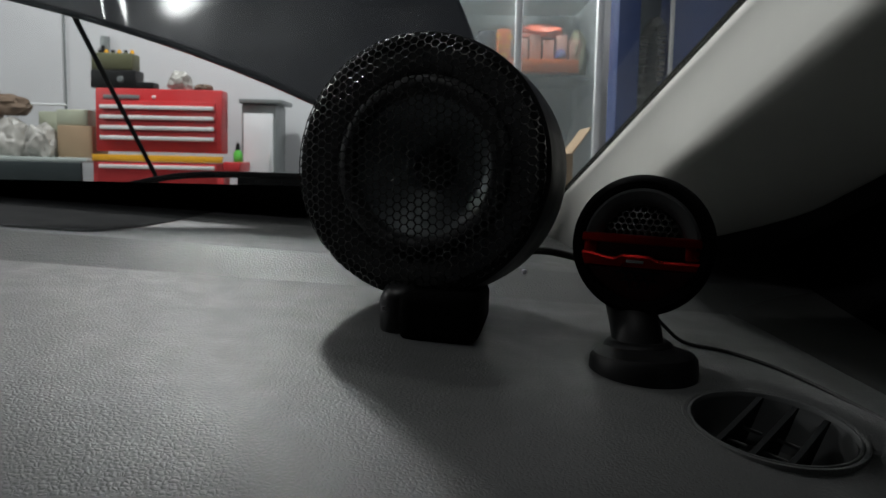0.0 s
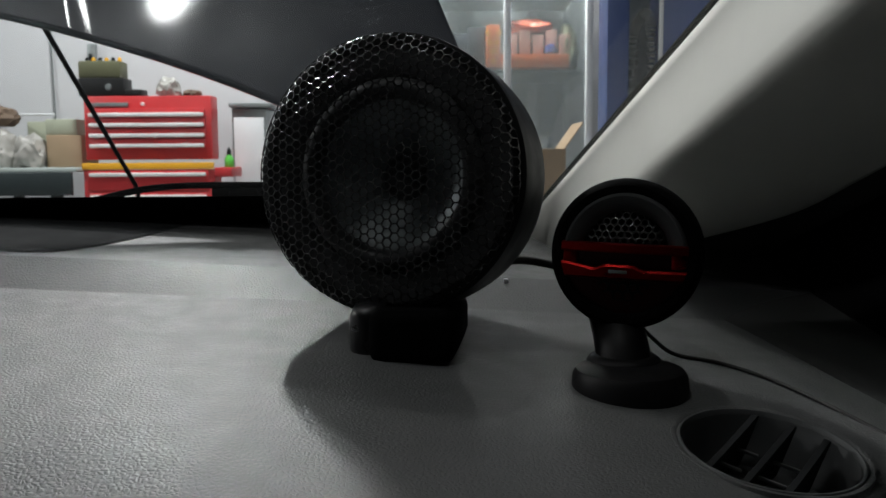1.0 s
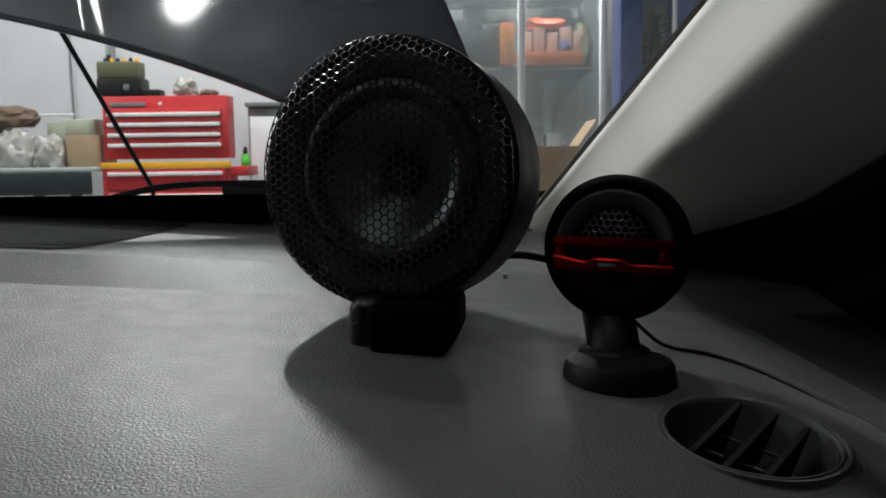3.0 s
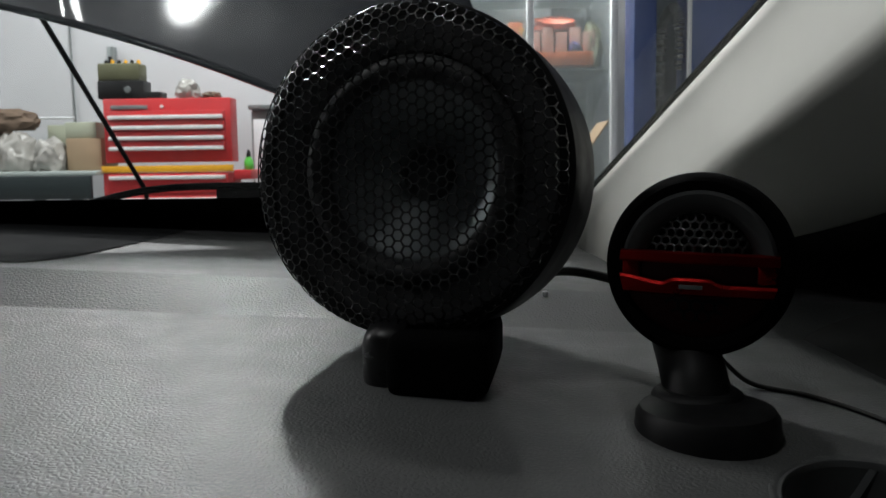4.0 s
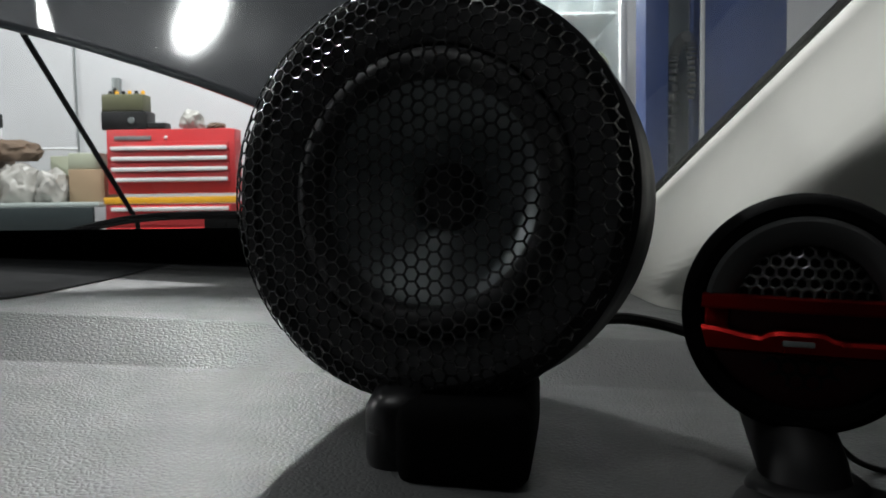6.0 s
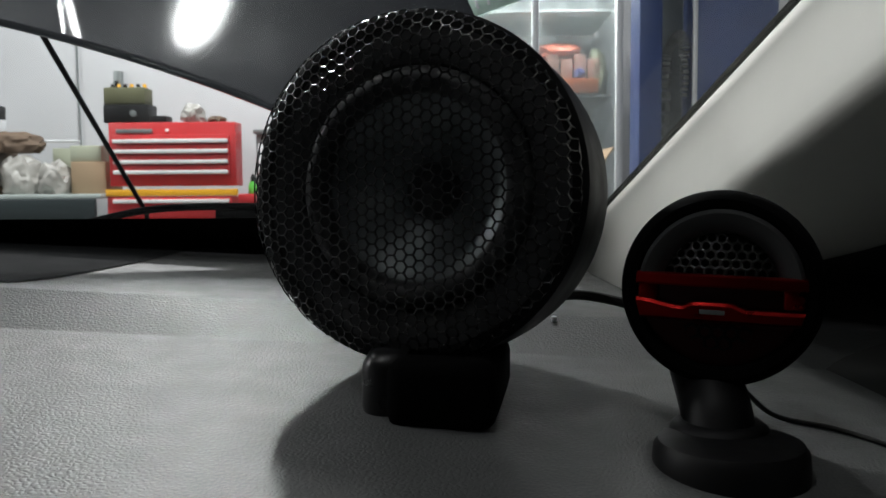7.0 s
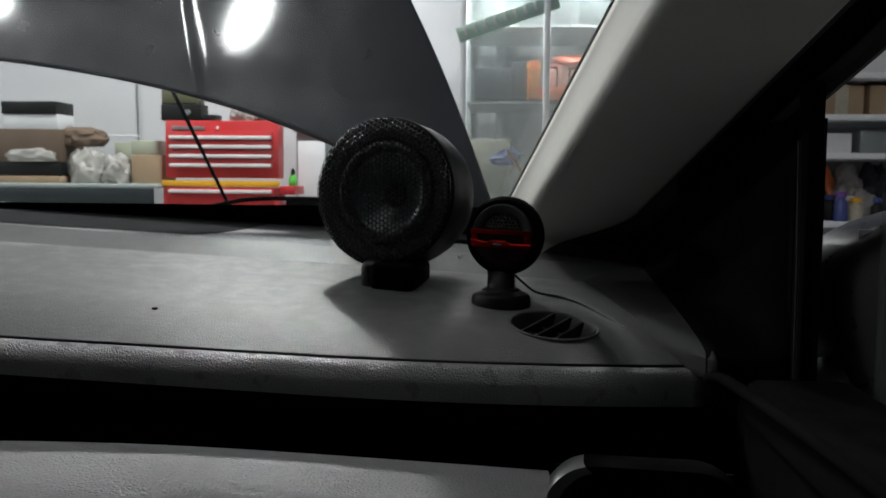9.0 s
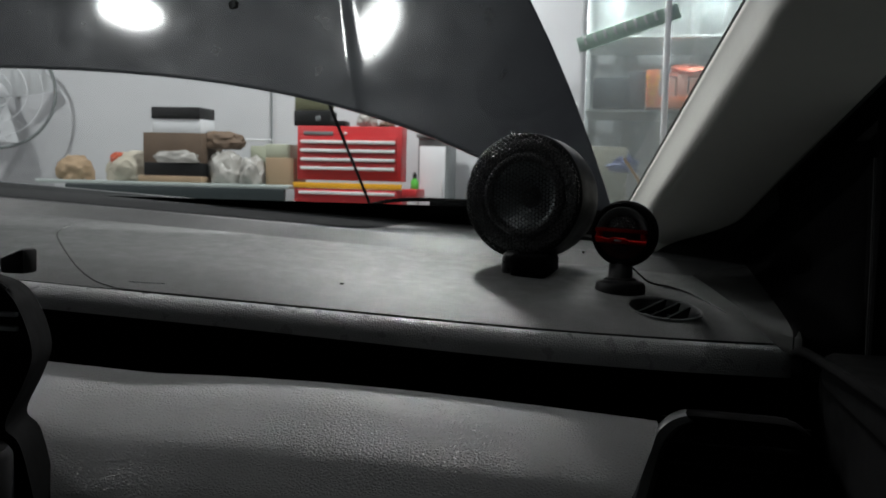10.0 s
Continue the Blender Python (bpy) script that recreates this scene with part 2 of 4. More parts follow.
def step(a, b, x):
    t = min(max((x - a) / (b - a), 0.0), 1.0)
    return t * t * (3 - 2 * t)


def hex_mesh(m, radius, side, width, depth, dome, keep=None, spin=0.0, flat=False):
    """A sheet of hexagonal holes laid over a dome: half-round (or flat, chamfered) bars along every edge of the cells, the lattice turned by spin degrees."""
    if flat:
        section = [(-1.0, depth), (-1.0, width * 0.5), (-0.35, 0.0), (0.35, 0.0), (1.0, width * 0.5), (1.0, depth)]
    else:
        section = [(-1.0, depth)] + [(-math.cos(math.pi * k / 6), width / 2 * (1 - math.sin(math.pi * k / 6))) for k in range(7)] + [(1.0, depth)]
    count = len(section)
    edges = {}
    dx, dy = 1.5 * side, math.sqrt(3) * side
    n = int(radius / dx) + 2
    for i in range(-n, n + 1):
        for j in range(-n - 2, n + 3):
            cx, cy = i * dx, j * dy + (dy / 2 if i % 2 else 0)
            cx, cy = cx * math.cos(radians(spin)) - cy * math.sin(radians(spin)), cx * math.sin(radians(spin)) + cy * math.cos(radians(spin))
            if math.hypot(cx, cy) > radius + side * 0.2 or (keep and not keep(cx, cy)):
                continue
            c = [(cx + side * math.cos(math.pi / 3 * k + radians(spin)), cy + side * math.sin(math.pi / 3 * k + radians(spin))) for k in range(6)]
            for k in range(6):
                a, b = c[k], c[(k + 1) % 6]
                key = (round((a[0] + b[0]) * 5e4), round((a[1] + b[1]) * 5e4))
                edges[key] = (a, b)
    verts, faces = [], []
    for a, b in edges.values():
        a, b = Vector(a), Vector(b)
        d = (b - a).normalized()
        s = Vector((-d.y, d.x)) * width / 2
        ext = d * width * 0.28
        base = len(verts)
        for q in (a - ext, b + ext):
            for off, low in section:
                p = q + s * off
                r = min(p.length, radius)
                p = p * (r / max(p.length, 1e-9))
                verts.append(m @ Vector((p.x, p.y, dome(r) - low)))
        faces += [(base + k, base + k + 1, base + k + count + 1, base + k + count) for k in range(count - 1)]
    return verts, faces


# ---- the workshop ----
def slab(name, center, size, mat, label, cat):
    return tagged(part(name, box(center, size), mat, smooth=False), label, cat, kind="structure")


slab("floor", (-1, 0, -0.1), (10, 12, 0.2), CONCRETE, "grey concrete workshop floor under the car", "floor")
slab("wall_north", (-1, 5.35, 2.2), (10, 0.2, 4.4), WALL, "white painted workshop wall behind bench and tool chest", "wall")
slab("wall_south", (-1, -5.9, 2.2), (10, 0.2, 4.4), WALL, "white painted workshop wall behind the car", "wall")
slab("wall_west", (-5.9, -0.3, 2.2), (0.2, 11.1, 4.4), WALL, "white painted workshop side wall", "wall")
slab("wall_east", (3.9, -0.3, 2.2), (0.2, 11.1, 4.4), WALL, "white painted workshop side wall beside the shelves", "wall")
slab("ceiling", (-1, -0.3, 4.5), (10, 11.4, 0.2), CEIL, "grey workshop ceiling with hanging lamps", "ceiling")
slab("column", (-0.19, 5.1, 2.2), (0.27, 0.3, 4.4), WALL, "white painted square column beside the glass cabinet", "column")


def ceiling_lamp(place, length=0.0):
    t = thing("ceiling_lamp", (place[0], place[1], place[2] + 0.02), "round white LED ceiling lamp; some seen reflected, most added unseen", "ceiling lamp", "ceiling lamps")
    at = Matrix.Translation(place)
    if length:
        at = at @ Matrix.Diagonal((1.25, (length + 0.06) / 0.32, 1, 1))
    part("housing", lathe([(0.0, 0.16), (0.05, 0.16), (0.06, 0.08), (0.15, 0.03), (0.16, 0.012), (0.15, 0.012), (0.0, 0.05)], at, 32), WHITE, t)
    part("stem", tube([Vector(place) + Vector((0, 0, 0.15)), (place[0], place[1], 4.41)], 0.012), WHITE, t)
    return t


for place, watts, *shape in LAMPS:
    ceiling_lamp(place, *shape[1:])
    ceiling_lamp_light(place, watts, *shape)


def bonnet_plane(x, z):
    k = min(max((x - (-0.266 - 0.2 * (z - 1.446)) + 0.002) / 0.022, 0.0), 1.0)
    side = 1 - (1 - k) ** 2
    return 0.882 + 0.2 * (z - 1.5) + 0.26 * x + 0.0018 * side


# Unseen lamp, added and set from the pod's shadow to light the dashboard.
def added_lamp():
    place, watts, radius = ADDED_LAMP
    t = thing("added_lamp", (place[0], place[1], 1.655), "unseen lamp added at the bonnet's edge to light the dashboard", "work lamp")
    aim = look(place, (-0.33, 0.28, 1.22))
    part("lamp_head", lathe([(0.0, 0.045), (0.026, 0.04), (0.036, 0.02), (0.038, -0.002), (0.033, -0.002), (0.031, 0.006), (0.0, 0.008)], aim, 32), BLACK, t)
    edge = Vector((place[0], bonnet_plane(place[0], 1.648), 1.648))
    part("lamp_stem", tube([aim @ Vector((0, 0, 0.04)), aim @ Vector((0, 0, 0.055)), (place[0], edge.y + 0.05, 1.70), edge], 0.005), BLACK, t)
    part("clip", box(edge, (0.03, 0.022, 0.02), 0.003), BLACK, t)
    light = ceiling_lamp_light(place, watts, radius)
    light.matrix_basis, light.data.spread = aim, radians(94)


added_lamp()


# Unseen; added on the left to brighten the pillar trim.
def added_flood():
    place, watts, radius = ADDED_FLOOD
    t = thing("added_flood", place, "unseen white flood lamp added to brighten the pillar trim", "flood lamp")
    aim = look(place, (-0.1, 0.2, 1.2))
    part("lamp_body", box((0, 0, 0.04), (0.42, 0.3, 0.05), 0.01, aim), WHITE, t)
    part("cooling_back", box((0, 0, 0.075), (0.3, 0.2, 0.03), 0.006, aim), GREY_METAL, t)
    part("bracket", tube([aim @ Vector((0, 0, 0.08)), (-5.8, place[1], place[2] + 0.1)], 0.015), GREY_METAL, t)
    ceiling_lamp_light(place, watts, radius).matrix_basis = aim


added_flood()


def tool_chest():
    t = thing("tool_chest", (-1.45, 4.8, 0), "red steel tool chest with bright drawer pulls and yellow strip", "tool chest")
    x0, x1, y0, y1 = -1.793, -1.128, 4.57, 4.72
    part("cabinet_body", box(((x0 + x1) / 2, (y0 + y1) / 2, 0.66), (x1 - x0 + 0.02, y1 - y0, 1.22), 0.006), RED_PAINT, t)
    part("top_box", box(((x0 + x1) / 2, (y0 + y1) / 2 + 0.01, 1.488), (x1 - x0, y1 - y0 - 0.02, 0.33), 0.006), RED_PAINT, t)
    part("yellow_strip", box(((x0 + x1) / 2, y0 - 0.004, 1.29), (x1 - x0 + 0.02, 0.02, 0.034), 0.002), YELLOW, t, "yellow plastic edge strip")
    zs = [(1.565, 0.046), (1.512, 0.046), (1.458, 0.046), (1.405, 0.046)]
    for z, h in zs:
        d = part("drawer", box(((x0 + x1) / 2, y0 + 0.004, z), (x1 - x0 - 0.06, 0.02, h), 0.003), RED_PAINT, t)
        part("pull", box(((x0 + x1) / 2, y0 - 0.012, z - 0.01), (x1 - x0 - 0.07, 0.02, 0.02), 0.004), CHROME, d, "bright aluminium drawer pull")
    for z, h in [(1.215, 0.10), (1.10, 0.10), (0.96, 0.14), (0.78, 0.17), (0.55, 0.24)]:
        d = part("drawer", box(((x0 + x1) / 2, y0 - 0.004, z), (x1 - x0 - 0.04, 0.02, h), 0.003), RED_PAINT, t)
        part("pull", box(((x0 + x1) / 2, y0 - 0.02, z + h / 2 - 0.02), (x1 - x0 - 0.06, 0.02, 0.02), 0.004), CHROME, d, "bright aluminium drawer pull")
    part("badge", box((x0 + 0.14, y0 + 0.012, 1.608), (0.19, 0.01, 0.022), 0.002), GREY_METAL, t, "small grey maker's plate")
    part("lock", lathe([(0, 0.012), (0.008, 0.01), (0.01, 0)], facing((x0 + 0.31, y0 + 0.018, 1.61), 0, 0), 16), CHROME, t)
    part("side_tray", box((x1 + 0.055, y0 + 0.12, 1.255), (0.09, 0.24, 0.05), 0.006), RED_PAINT, t, "red side tray")
    for sx in (-1.72, -1.17):
        for sy in (4.61, 4.69):
            part("castor", lathe([(0, -0.015), (0.03, -0.015), (0.03, 0.015), (0, 0.015)], Matrix.Translation((sx, sy, 0.03)) @ pose(0, 0, 0, 0, 90, 0), 20), RUBBER, t)
    return t


tool_chest()


def green_bottle():
    t = thing("spray_bottle", (-1.06, 4.66, 1.28), "bright green plastic squeeze bottle in the chest's side tray", "bottle")
    part("bottle_body", lathe([(0, 0), (0.022, 0), (0.024, 0.004), (0.024, 0.045), (0.012, 0.065), (0.012, 0.07), (0, 0.07)], Matrix.Translation((-1.06, 4.66, 1.28)), 20), GREEN, t)
    part("cap", lathe([(0, 0), (0.013, 0), (0.012, 0.022), (0.004, 0.04), (0, 0.04)], Matrix.Translation((-1.06, 4.66, 1.345)), 16), BLACK, t)


green_bottle()


def open_box(name, center, size, mat, label, cat="box", contents=None, wall=0.006, tilt=0):
    """An open-topped box with four walls and a floor; center is the middle of its underside."""
    t = thing(name, center, label, cat)
    m = Matrix.Translation(center) @ pose(0, 0, 0, 0, 0, tilt)
    sx, sy, sz = size
    bm = box((0, 0, wall / 2), (sx, sy, wall), 0, m)
    for c, s in (((sx / 2, 0, sz / 2), (wall, sy, sz)), ((-sx / 2, 0, sz / 2), (wall, sy, sz)), ((0, sy / 2, sz / 2), (sx, wall, sz)), ((0, -sy / 2, sz / 2), (sx, wall, sz))):
        box(c, s, 0.001, m, bm)
    part("box_walls", bm, mat, t)
    return t


def closed_box(name, center, size, mat, label, cat="box", tilt=0, bevel=0.006, tape=None):
    t = thing(name, center, label, cat)
    m = Matrix.Translation(center) @ pose(0, 0, 0, 0, 0, tilt)
    part("carton", box((0, 0, size[2] / 2), size, bevel, m), mat, t)
    if tape:
        part("tape", box((0, -0.001, size[2] / 2), (0.05, size[1] + 0.004, size[2] + 0.004), 0.002, m), tape, t)
    return t


def lumpy(name, center, size, mat, label, cat, seed, rest=True):
    """A crumpled bag or bundle."""
    rnd = random.Random(seed)
    b = bmesh.new()
    bmesh.ops.create_icosphere(b, subdivisions=4, radius=1.0)
    off = Vector((rnd.random() * 9, rnd.random() * 9, rnd.random() * 9))
    for v in b.verts:
        d = v.co.normalized()
        k = 1 + 0.28 * noise.noise(d * 1.6 + off) + 0.16 * noise.noise(d * 4 + off) + 0.08 * abs(noise.noise(d * 9 + off))
        co = d * k
        co.z = max(co.z, -0.55)
        v.co = Vector((co.x * size[0] / 2, co.y * size[1] / 2, (co.z + 0.55) * size[2] / 1.6))
    b.transform(Matrix.Translation(center))
    return tagged(part(name, b, mat), label, cat)


def workbench():
    t = thing("workbench", (-2.7, 4.85, 0), "long workbench with a pale top and dark frame, crowded with goods", "workbench")
    part("worktop", box((-2.7, 4.85, 1.273), (1.75, 0.62, 0.024), 0.004), BENCH_TOP, t, "pale green-white worn worktop")
    part("front_rail", box((-2.6, 4.54, 1.2), (1.5, 0.03, 0.12), 0.004), DARK_BENCH, t, "dark green steel rail")
    for x in (-3.5, -2.95, -2.4, -1.95):
        for y in (4.58, 5.1):
            part("leg", box((x, y, 0.62), (0.05, 0.05, 1.245), 0.004), DARK_BENCH, t)
    part("lower_shelf", box((-2.7, 4.85, 0.35), (1.65, 0.55, 0.03), 0.004), DARK_BENCH, t)


workbench()
B = 1.285
closed_box("bin", (-2.64, 4.72, B), (0.44, 0.3, 0.04), CARDBOARD, "flat cardboard tray lying on the bench", "tray")
closed_box("case", (-2.63, 4.74, B + 0.04), (0.41, 0.28, 0.085), BLACK, "black plastic case on a cardboard tray", "case")
open_box("carton_box", (-2.64, 4.76, B + 0.125), (0.40, 0.3, 0.19), BROWN, "open brown cardboard box full of bags", "box")
lumpy("plastic_bag", (-2.60, 4.605, B + 0.125), (0.3, 0.05, 0.08), PLASTIC_BAG, "crumpled clear plastic bag against the brown box", "bag", 3)
closed_box("amplifier", (-2.66, 4.8, B + 0.31), (0.34, 0.2, 0.10), WHITE, "white boxed unit on the brown box", "box")
closed_box("radio_unit", (-2.665, 4.8, B + 0.41), (0.34, 0.22, 0.075), BLACK, "flat black boxed unit on a white box", "box")
lumpy("duster", (-2.36, 4.74, B + 0.22), (0.3, 0.16, 0.12), BROWN, "brown rolled cloth bundle", "cloth", 8)
lumpy("plastic_bag", (-2.3, 4.7, B), (0.24, 0.2, 0.22), PLASTIC_BAG, "clear plastic bag of small parts on the bench", "bag", 5)
lumpy("plastic_bag", (-2.12, 4.68, B), (0.17, 0.2, 0.18), PLASTIC_BAG, "clear plastic bag of parts beside a carton", "bag", 11)
closed_box("carton_box", (-1.93, 4.76, B), (0.19, 0.22, 0.17), CARDBOARD, "plain cardboard carton beside the tool chest", "box")
closed_box("green_carton", (-1.945, 4.76, B + 0.17), (0.17, 0.2, 0.085), PALE_GREEN, "pale green carton on a cardboard box", "box")
closed_box("green_carton", (-2.13, 4.92, B), (0.16, 0.16, 0.25), PALE_GREEN, "tall pale green carton behind clear bags", "box")
tagged(part("white_rod", tube([(-2.45, 4.85, 1.575), (-2.05, 4.83, 1.572)], 0.006), WHITE), "thin white rod lying over the box", "rod")
lumpy("parcel", (-3.0, 4.74, B), (0.34, 0.26, 0.2), CREAM, "cream bag of packaging with red print", "bag", 17)
lumpy("parcel", (-3.08, 4.7, B + 0.12), (0.09, 0.1, 0.07), ORANGE_RED, "small red packet on a cream bag", "packet", 19)
lumpy("bundle", (-3.42, 4.74, B), (0.24, 0.22, 0.17), CARDBOARD, "small tan bundle at the bench's end", "bundle", 23)


def stack_on_chest():
    t = thing("instrument", (-1.7, 4.65, 1.653), "black battery tester with olive top on the chest", "instrument")
    part("instrument_body", box((-1.7, 4.66, 1.70), (0.24, 0.13, 0.095), 0.008), BLACK, t)
    part("instrument_lid", box((-1.71, 4.665, 1.792), (0.22, 0.12, 0.09), 0.01), OLIVE, t, "olive green upper case")
    for k in range(6):
        part("terminal", lathe([(0, 0.025), (0.01, 0.02), (0.011, 0)], Matrix.Translation((-1.79 + k * 0.034, 4.66, 1.835)), 10), YELLOW if k % 2 else BLACK, t)
    part("knob", lathe([(0, 0.012), (0.016, 0.01), (0.018, 0)], facing((-1.66, 4.596, 1.70), 0, 0), 16), GREY_METAL, t)


stack_on_chest()


def grey_locker():
    t = thing("steel_locker", (-1.0, 5.0, 0), "grey steel locker with a flat lid beside the tool chest", "locker")
    part("locker_body", box((-0.99, 5.0, 0.8), (0.19, 0.3, 1.6), 0.006), GREY_METAL, t)
    part("locker_lid", box((-0.975, 4.99, 1.615), (0.24, 0.34, 0.025), 0.005), GREY_METAL, t)
    part("locker_door", box((-0.99, 4.845, 1.2), (0.165, 0.012, 0.7), 0.003), WHITE, t, "pale sheet metal door")
    part("handle", box((-0.925, 4.832, 1.3), (0.01, 0.016, 0.08), 0.003), CHROME, t)


grey_locker()
lumpy("plastic_bag", (-1.36, 4.65, 1.653), (0.12, 0.1, 0.1), PLASTIC_BAG, "small clear bag lying on the red tool chest", "bag", 33)
closed_box("small_case", (-1.545, 4.65, 1.653), (0.11, 0.1, 0.035), BLACK, "small black case on the red tool chest", "case")
lumpy("rag", (-1.24, 4.65, 1.653), (0.1, 0.1, 0.035), BROWN, "dark rag lying on the red tool chest", "cloth", 31)


def wall_cable(x, z0, z1):
    tagged(part("wall_cable", tube(smooth_path([(x, 5.235, z1), (x + 0.012, 5.236, (z0 + z1) / 2 + 0.3), (x - 0.008, 5.236, (z0 + z1) / 2 - 0.3), (x, 5.235, z0)]), 0.006), GREY_METAL), "thin dark cable hanging down the white wall", "cable")


wall_cable(-2.22, 1.3, 3.6)
t = thing("wall_switch", (-1.98, 5.24, 1.75), "small grey wall box with a cable", "switch box")
part("switch_body", box((-1.98, 5.22, 1.9), (0.045, 0.05, 0.2), 0.006), GREY_METAL, t)
part("switch_rocker", box((-1.98, 5.19, 1.92), (0.02, 0.012, 0.04), 0.003), BLACK, t)


def wall_fan():
    c = Vector((-4.18, 4.95, 1.895))
    t = thing("wall_fan", c, "large pale grey wall fan behind a round wire guard", "fan")
    m = facing(c, 20, 0)
    rim = [m @ Vector((0.4 * math.cos(a), 0.4 * math.sin(a), 0)) for a in np.linspace(0, 2 * math.pi, 65)]
    part("guard_rim", tube(rim, 0.012), GREY_METAL, t)
    wires = bmesh.new()
    for k in range(36):
        a = 2 * math.pi * k / 36
        tube([m @ Vector((r * math.cos(a + r), r * math.sin(a + r), 0.05 * math.cos(r * 3.9))) for r in (0.06, 0.2, 0.3, 0.4)], 0.0011, 5, wires)
    for r in (0.12, 0.22, 0.32):
        tube([m @ Vector((r * math.cos(a), r * math.sin(a), 0.05 * math.cos(r * 3.9))) for a in np.linspace(0, 2 * math.pi, 49)], 0.003, 5, wires)
    part("guard_wires", wires, WHITE, t)
    part("hub", lathe([(0, 0.07), (0.05, 0.065), (0.06, 0.02), (0.06, -0.1), (0, -0.1)], m, 24), WHITE, t)
    for k in range(3):
        a = 2 * math.pi * k / 3 + 0.5
        rows = [[m @ (Matrix.Rotation(a, 4, "Z") @ Vector((r, w * (0.06 + 0.3 * r), -0.03 + w * 0.06))) for w in (-1, -0.4, 0.3, 1)] for r in np.linspace(0.05, 0.36, 8)]
        v, f = sheet(rows)
        finish("blade", v, f, WHITE, t)
    part("bracket", tube([m @ Vector((0, 0, -0.1)), Vector((c.x - 0.05, 5.25, c.z))], 0.025), GREY_METAL, t)


wall_fan()


def glass_cabinet():
    t = thing("display_cabinet", (0.35, 4.3, 0), "white framed glass display cabinet filled with boxed goods", "cabinet")
    x0, x1, y0, y1 = -0.04, 0.74, 4.0, 4.75
    for x, y in ((x0, y0), (0.37, 3.985), (x1, y0), (x0, y1), (x1, y1)):
        part("post", box((x, y, 1.35), (0.03, 0.03, 2.7), 0.003), WHITE, t)
    for z in (0.1, 0.72, 1.18, 1.72, 2.1):
        part("shelf", box(((x0 + x1) / 2, (y0 + y1) / 2 + 0.045, z), (x1 - x0 - 0.02, y1 - y0 - 0.12, 0.012), 0.002), SHELF_GREY, t)
    part("back_panel", box(((x0 + x1) / 2, y1 + 0.02, 1.35), (x1 - x0, 0.02, 2.7)), WALL, t)
    for x in (0.14, 0.56):
        part("inner_strip", box((x, y1 - 0.02, 1.6), (0.05, 0.03, 1.9), 0.003), WHITE, t)
    ob = part("glass_pane", box(((x0 + x1) / 2, y0 + 0.008, 1.4), (x1 - x0 - 0.03, 0.006, 2.5)), CAB_GLASS, t, smooth=False)
    ob.visible_shadow = False
    tilt = Matrix.Translation((0.12, y0 - 0.014, 2.10)) @ pose(0, 0, 0, 0, -19, 0)
    band = part("header_band", box((0.06, 0, 0), (0.52, 0.016, 0.075), 0.003, tilt), GREEN_BAND, t, "pale green slanting header strip with white bars")
    for k in range(9):
        part("band_mark", box((-0.16 + k * 0.052, -0.01, 0.012), (0.012, 0.005, 0.045), 0.001, tilt), PAPER, band)
    for x in (0.12, 0.58):
        puck = lathe([(0, 0.014), (0.03, 0.014), (0.032, 0.01), (0.032, 0.002), (0.029, 0.0), (0, 0.0)], Matrix.Translation((x, 4.052, 2.30)), 24)
        part("cabinet_light", puck, LAMP_GLOW, t, "round white LED puck lamp")
        ceiling_lamp_light((x, 4.052, 2.295), 7.0, 0.028)
    part("light_rail", box(((x0 + x1) / 2, 4.052, 2.325), (x1 - x0 - 0.03, 0.05, 0.022), 0.002), WHITE, t)
    return t


glass_cabinet()
S = 1.731
closed_box("speaker_box", (0.11, 4.25, S), (0.2, 0.3, 0.16), NAVY_BLACK, "black boxed loudspeaker on the cabinet shelf", "box")
closed_box("speaker_box", (0.235, 4.2, S), (0.08, 0.2, 0.19), NAVY_BLACK, "tall black box on the cabinet shelf", "box")
open_box("parts_bin", (0.47, 4.16, S), (0.37, 0.22, 0.06), ORANGE, "orange open plastic bin on the cabinet shelf", "bin")
carton = closed_box("orange_carton", (0.31, 4.13, S), (0.06, 0.2, 0.19), ORANGE, "orange carton with yellow print standing on the shelf", "box")
for k in range(8):
    part("print_mark", box((0.297 + 0.026 * (k % 2), 4.0285, S + 0.03 + 0.042 * (k // 2)), (0.02, 0.004, 0.026), 0.001, Matrix.Translation((0.31, 4.03, S + 0.1)) @ pose(0, 0, 0, 0, 12 if k % 2 else -12, 0) @ Matrix.Translation((-0.31, -4.03, -S - 0.1))), YELLOW, carton, "yellow printed patch")
for k in range(5):
    closed_box("red_carton", (0.40 + k * 0.062, 4.2, S + 0.01), (0.055, 0.14, 0.15 + 0.02 * (k % 2)), DUSTY_RED, "dusty red packed speaker part", "box")
lumpy("red_bag", (0.5, 4.2, S + 0.17), (0.2, 0.14, 0.07), ORANGE_RED, "red plastic bag lying on the cartons", "bag", 41)
lumpy("blue_part", (0.58, 4.10, S + 0.07), (0.05, 0.05, 0.04), NAVY, "small bright blue part in the bin", "part", 43)
lumpy("brass_parts", (0.67, 4.2, S), (0.1, 0.16, 0.2), OLIVE, "heap of brass coloured fittings on the shelf", "fittings", 47)
closed_box("cream_carton", (0.10, 4.2, 1.191), (0.2, 0.3, 0.34), CREAM, "cream cartons stacked on the lower shelf", "box")
lumpy("blue_bag", (0.17, 4.10, 1.40), (0.16, 0.14, 0.1), NAVY, "dark blue bag on the lower shelf", "bag", 53)
for k in range(4):
    closed_box("grey_carton", (0.36 + 0.085 * k, 4.2, 1.191), (0.07, 0.2, 0.19 + 0.04 * ((k * 2) % 3)), GREY_METAL if k % 2 else PAPER, "grey and white carton on the lower shelf", "box")


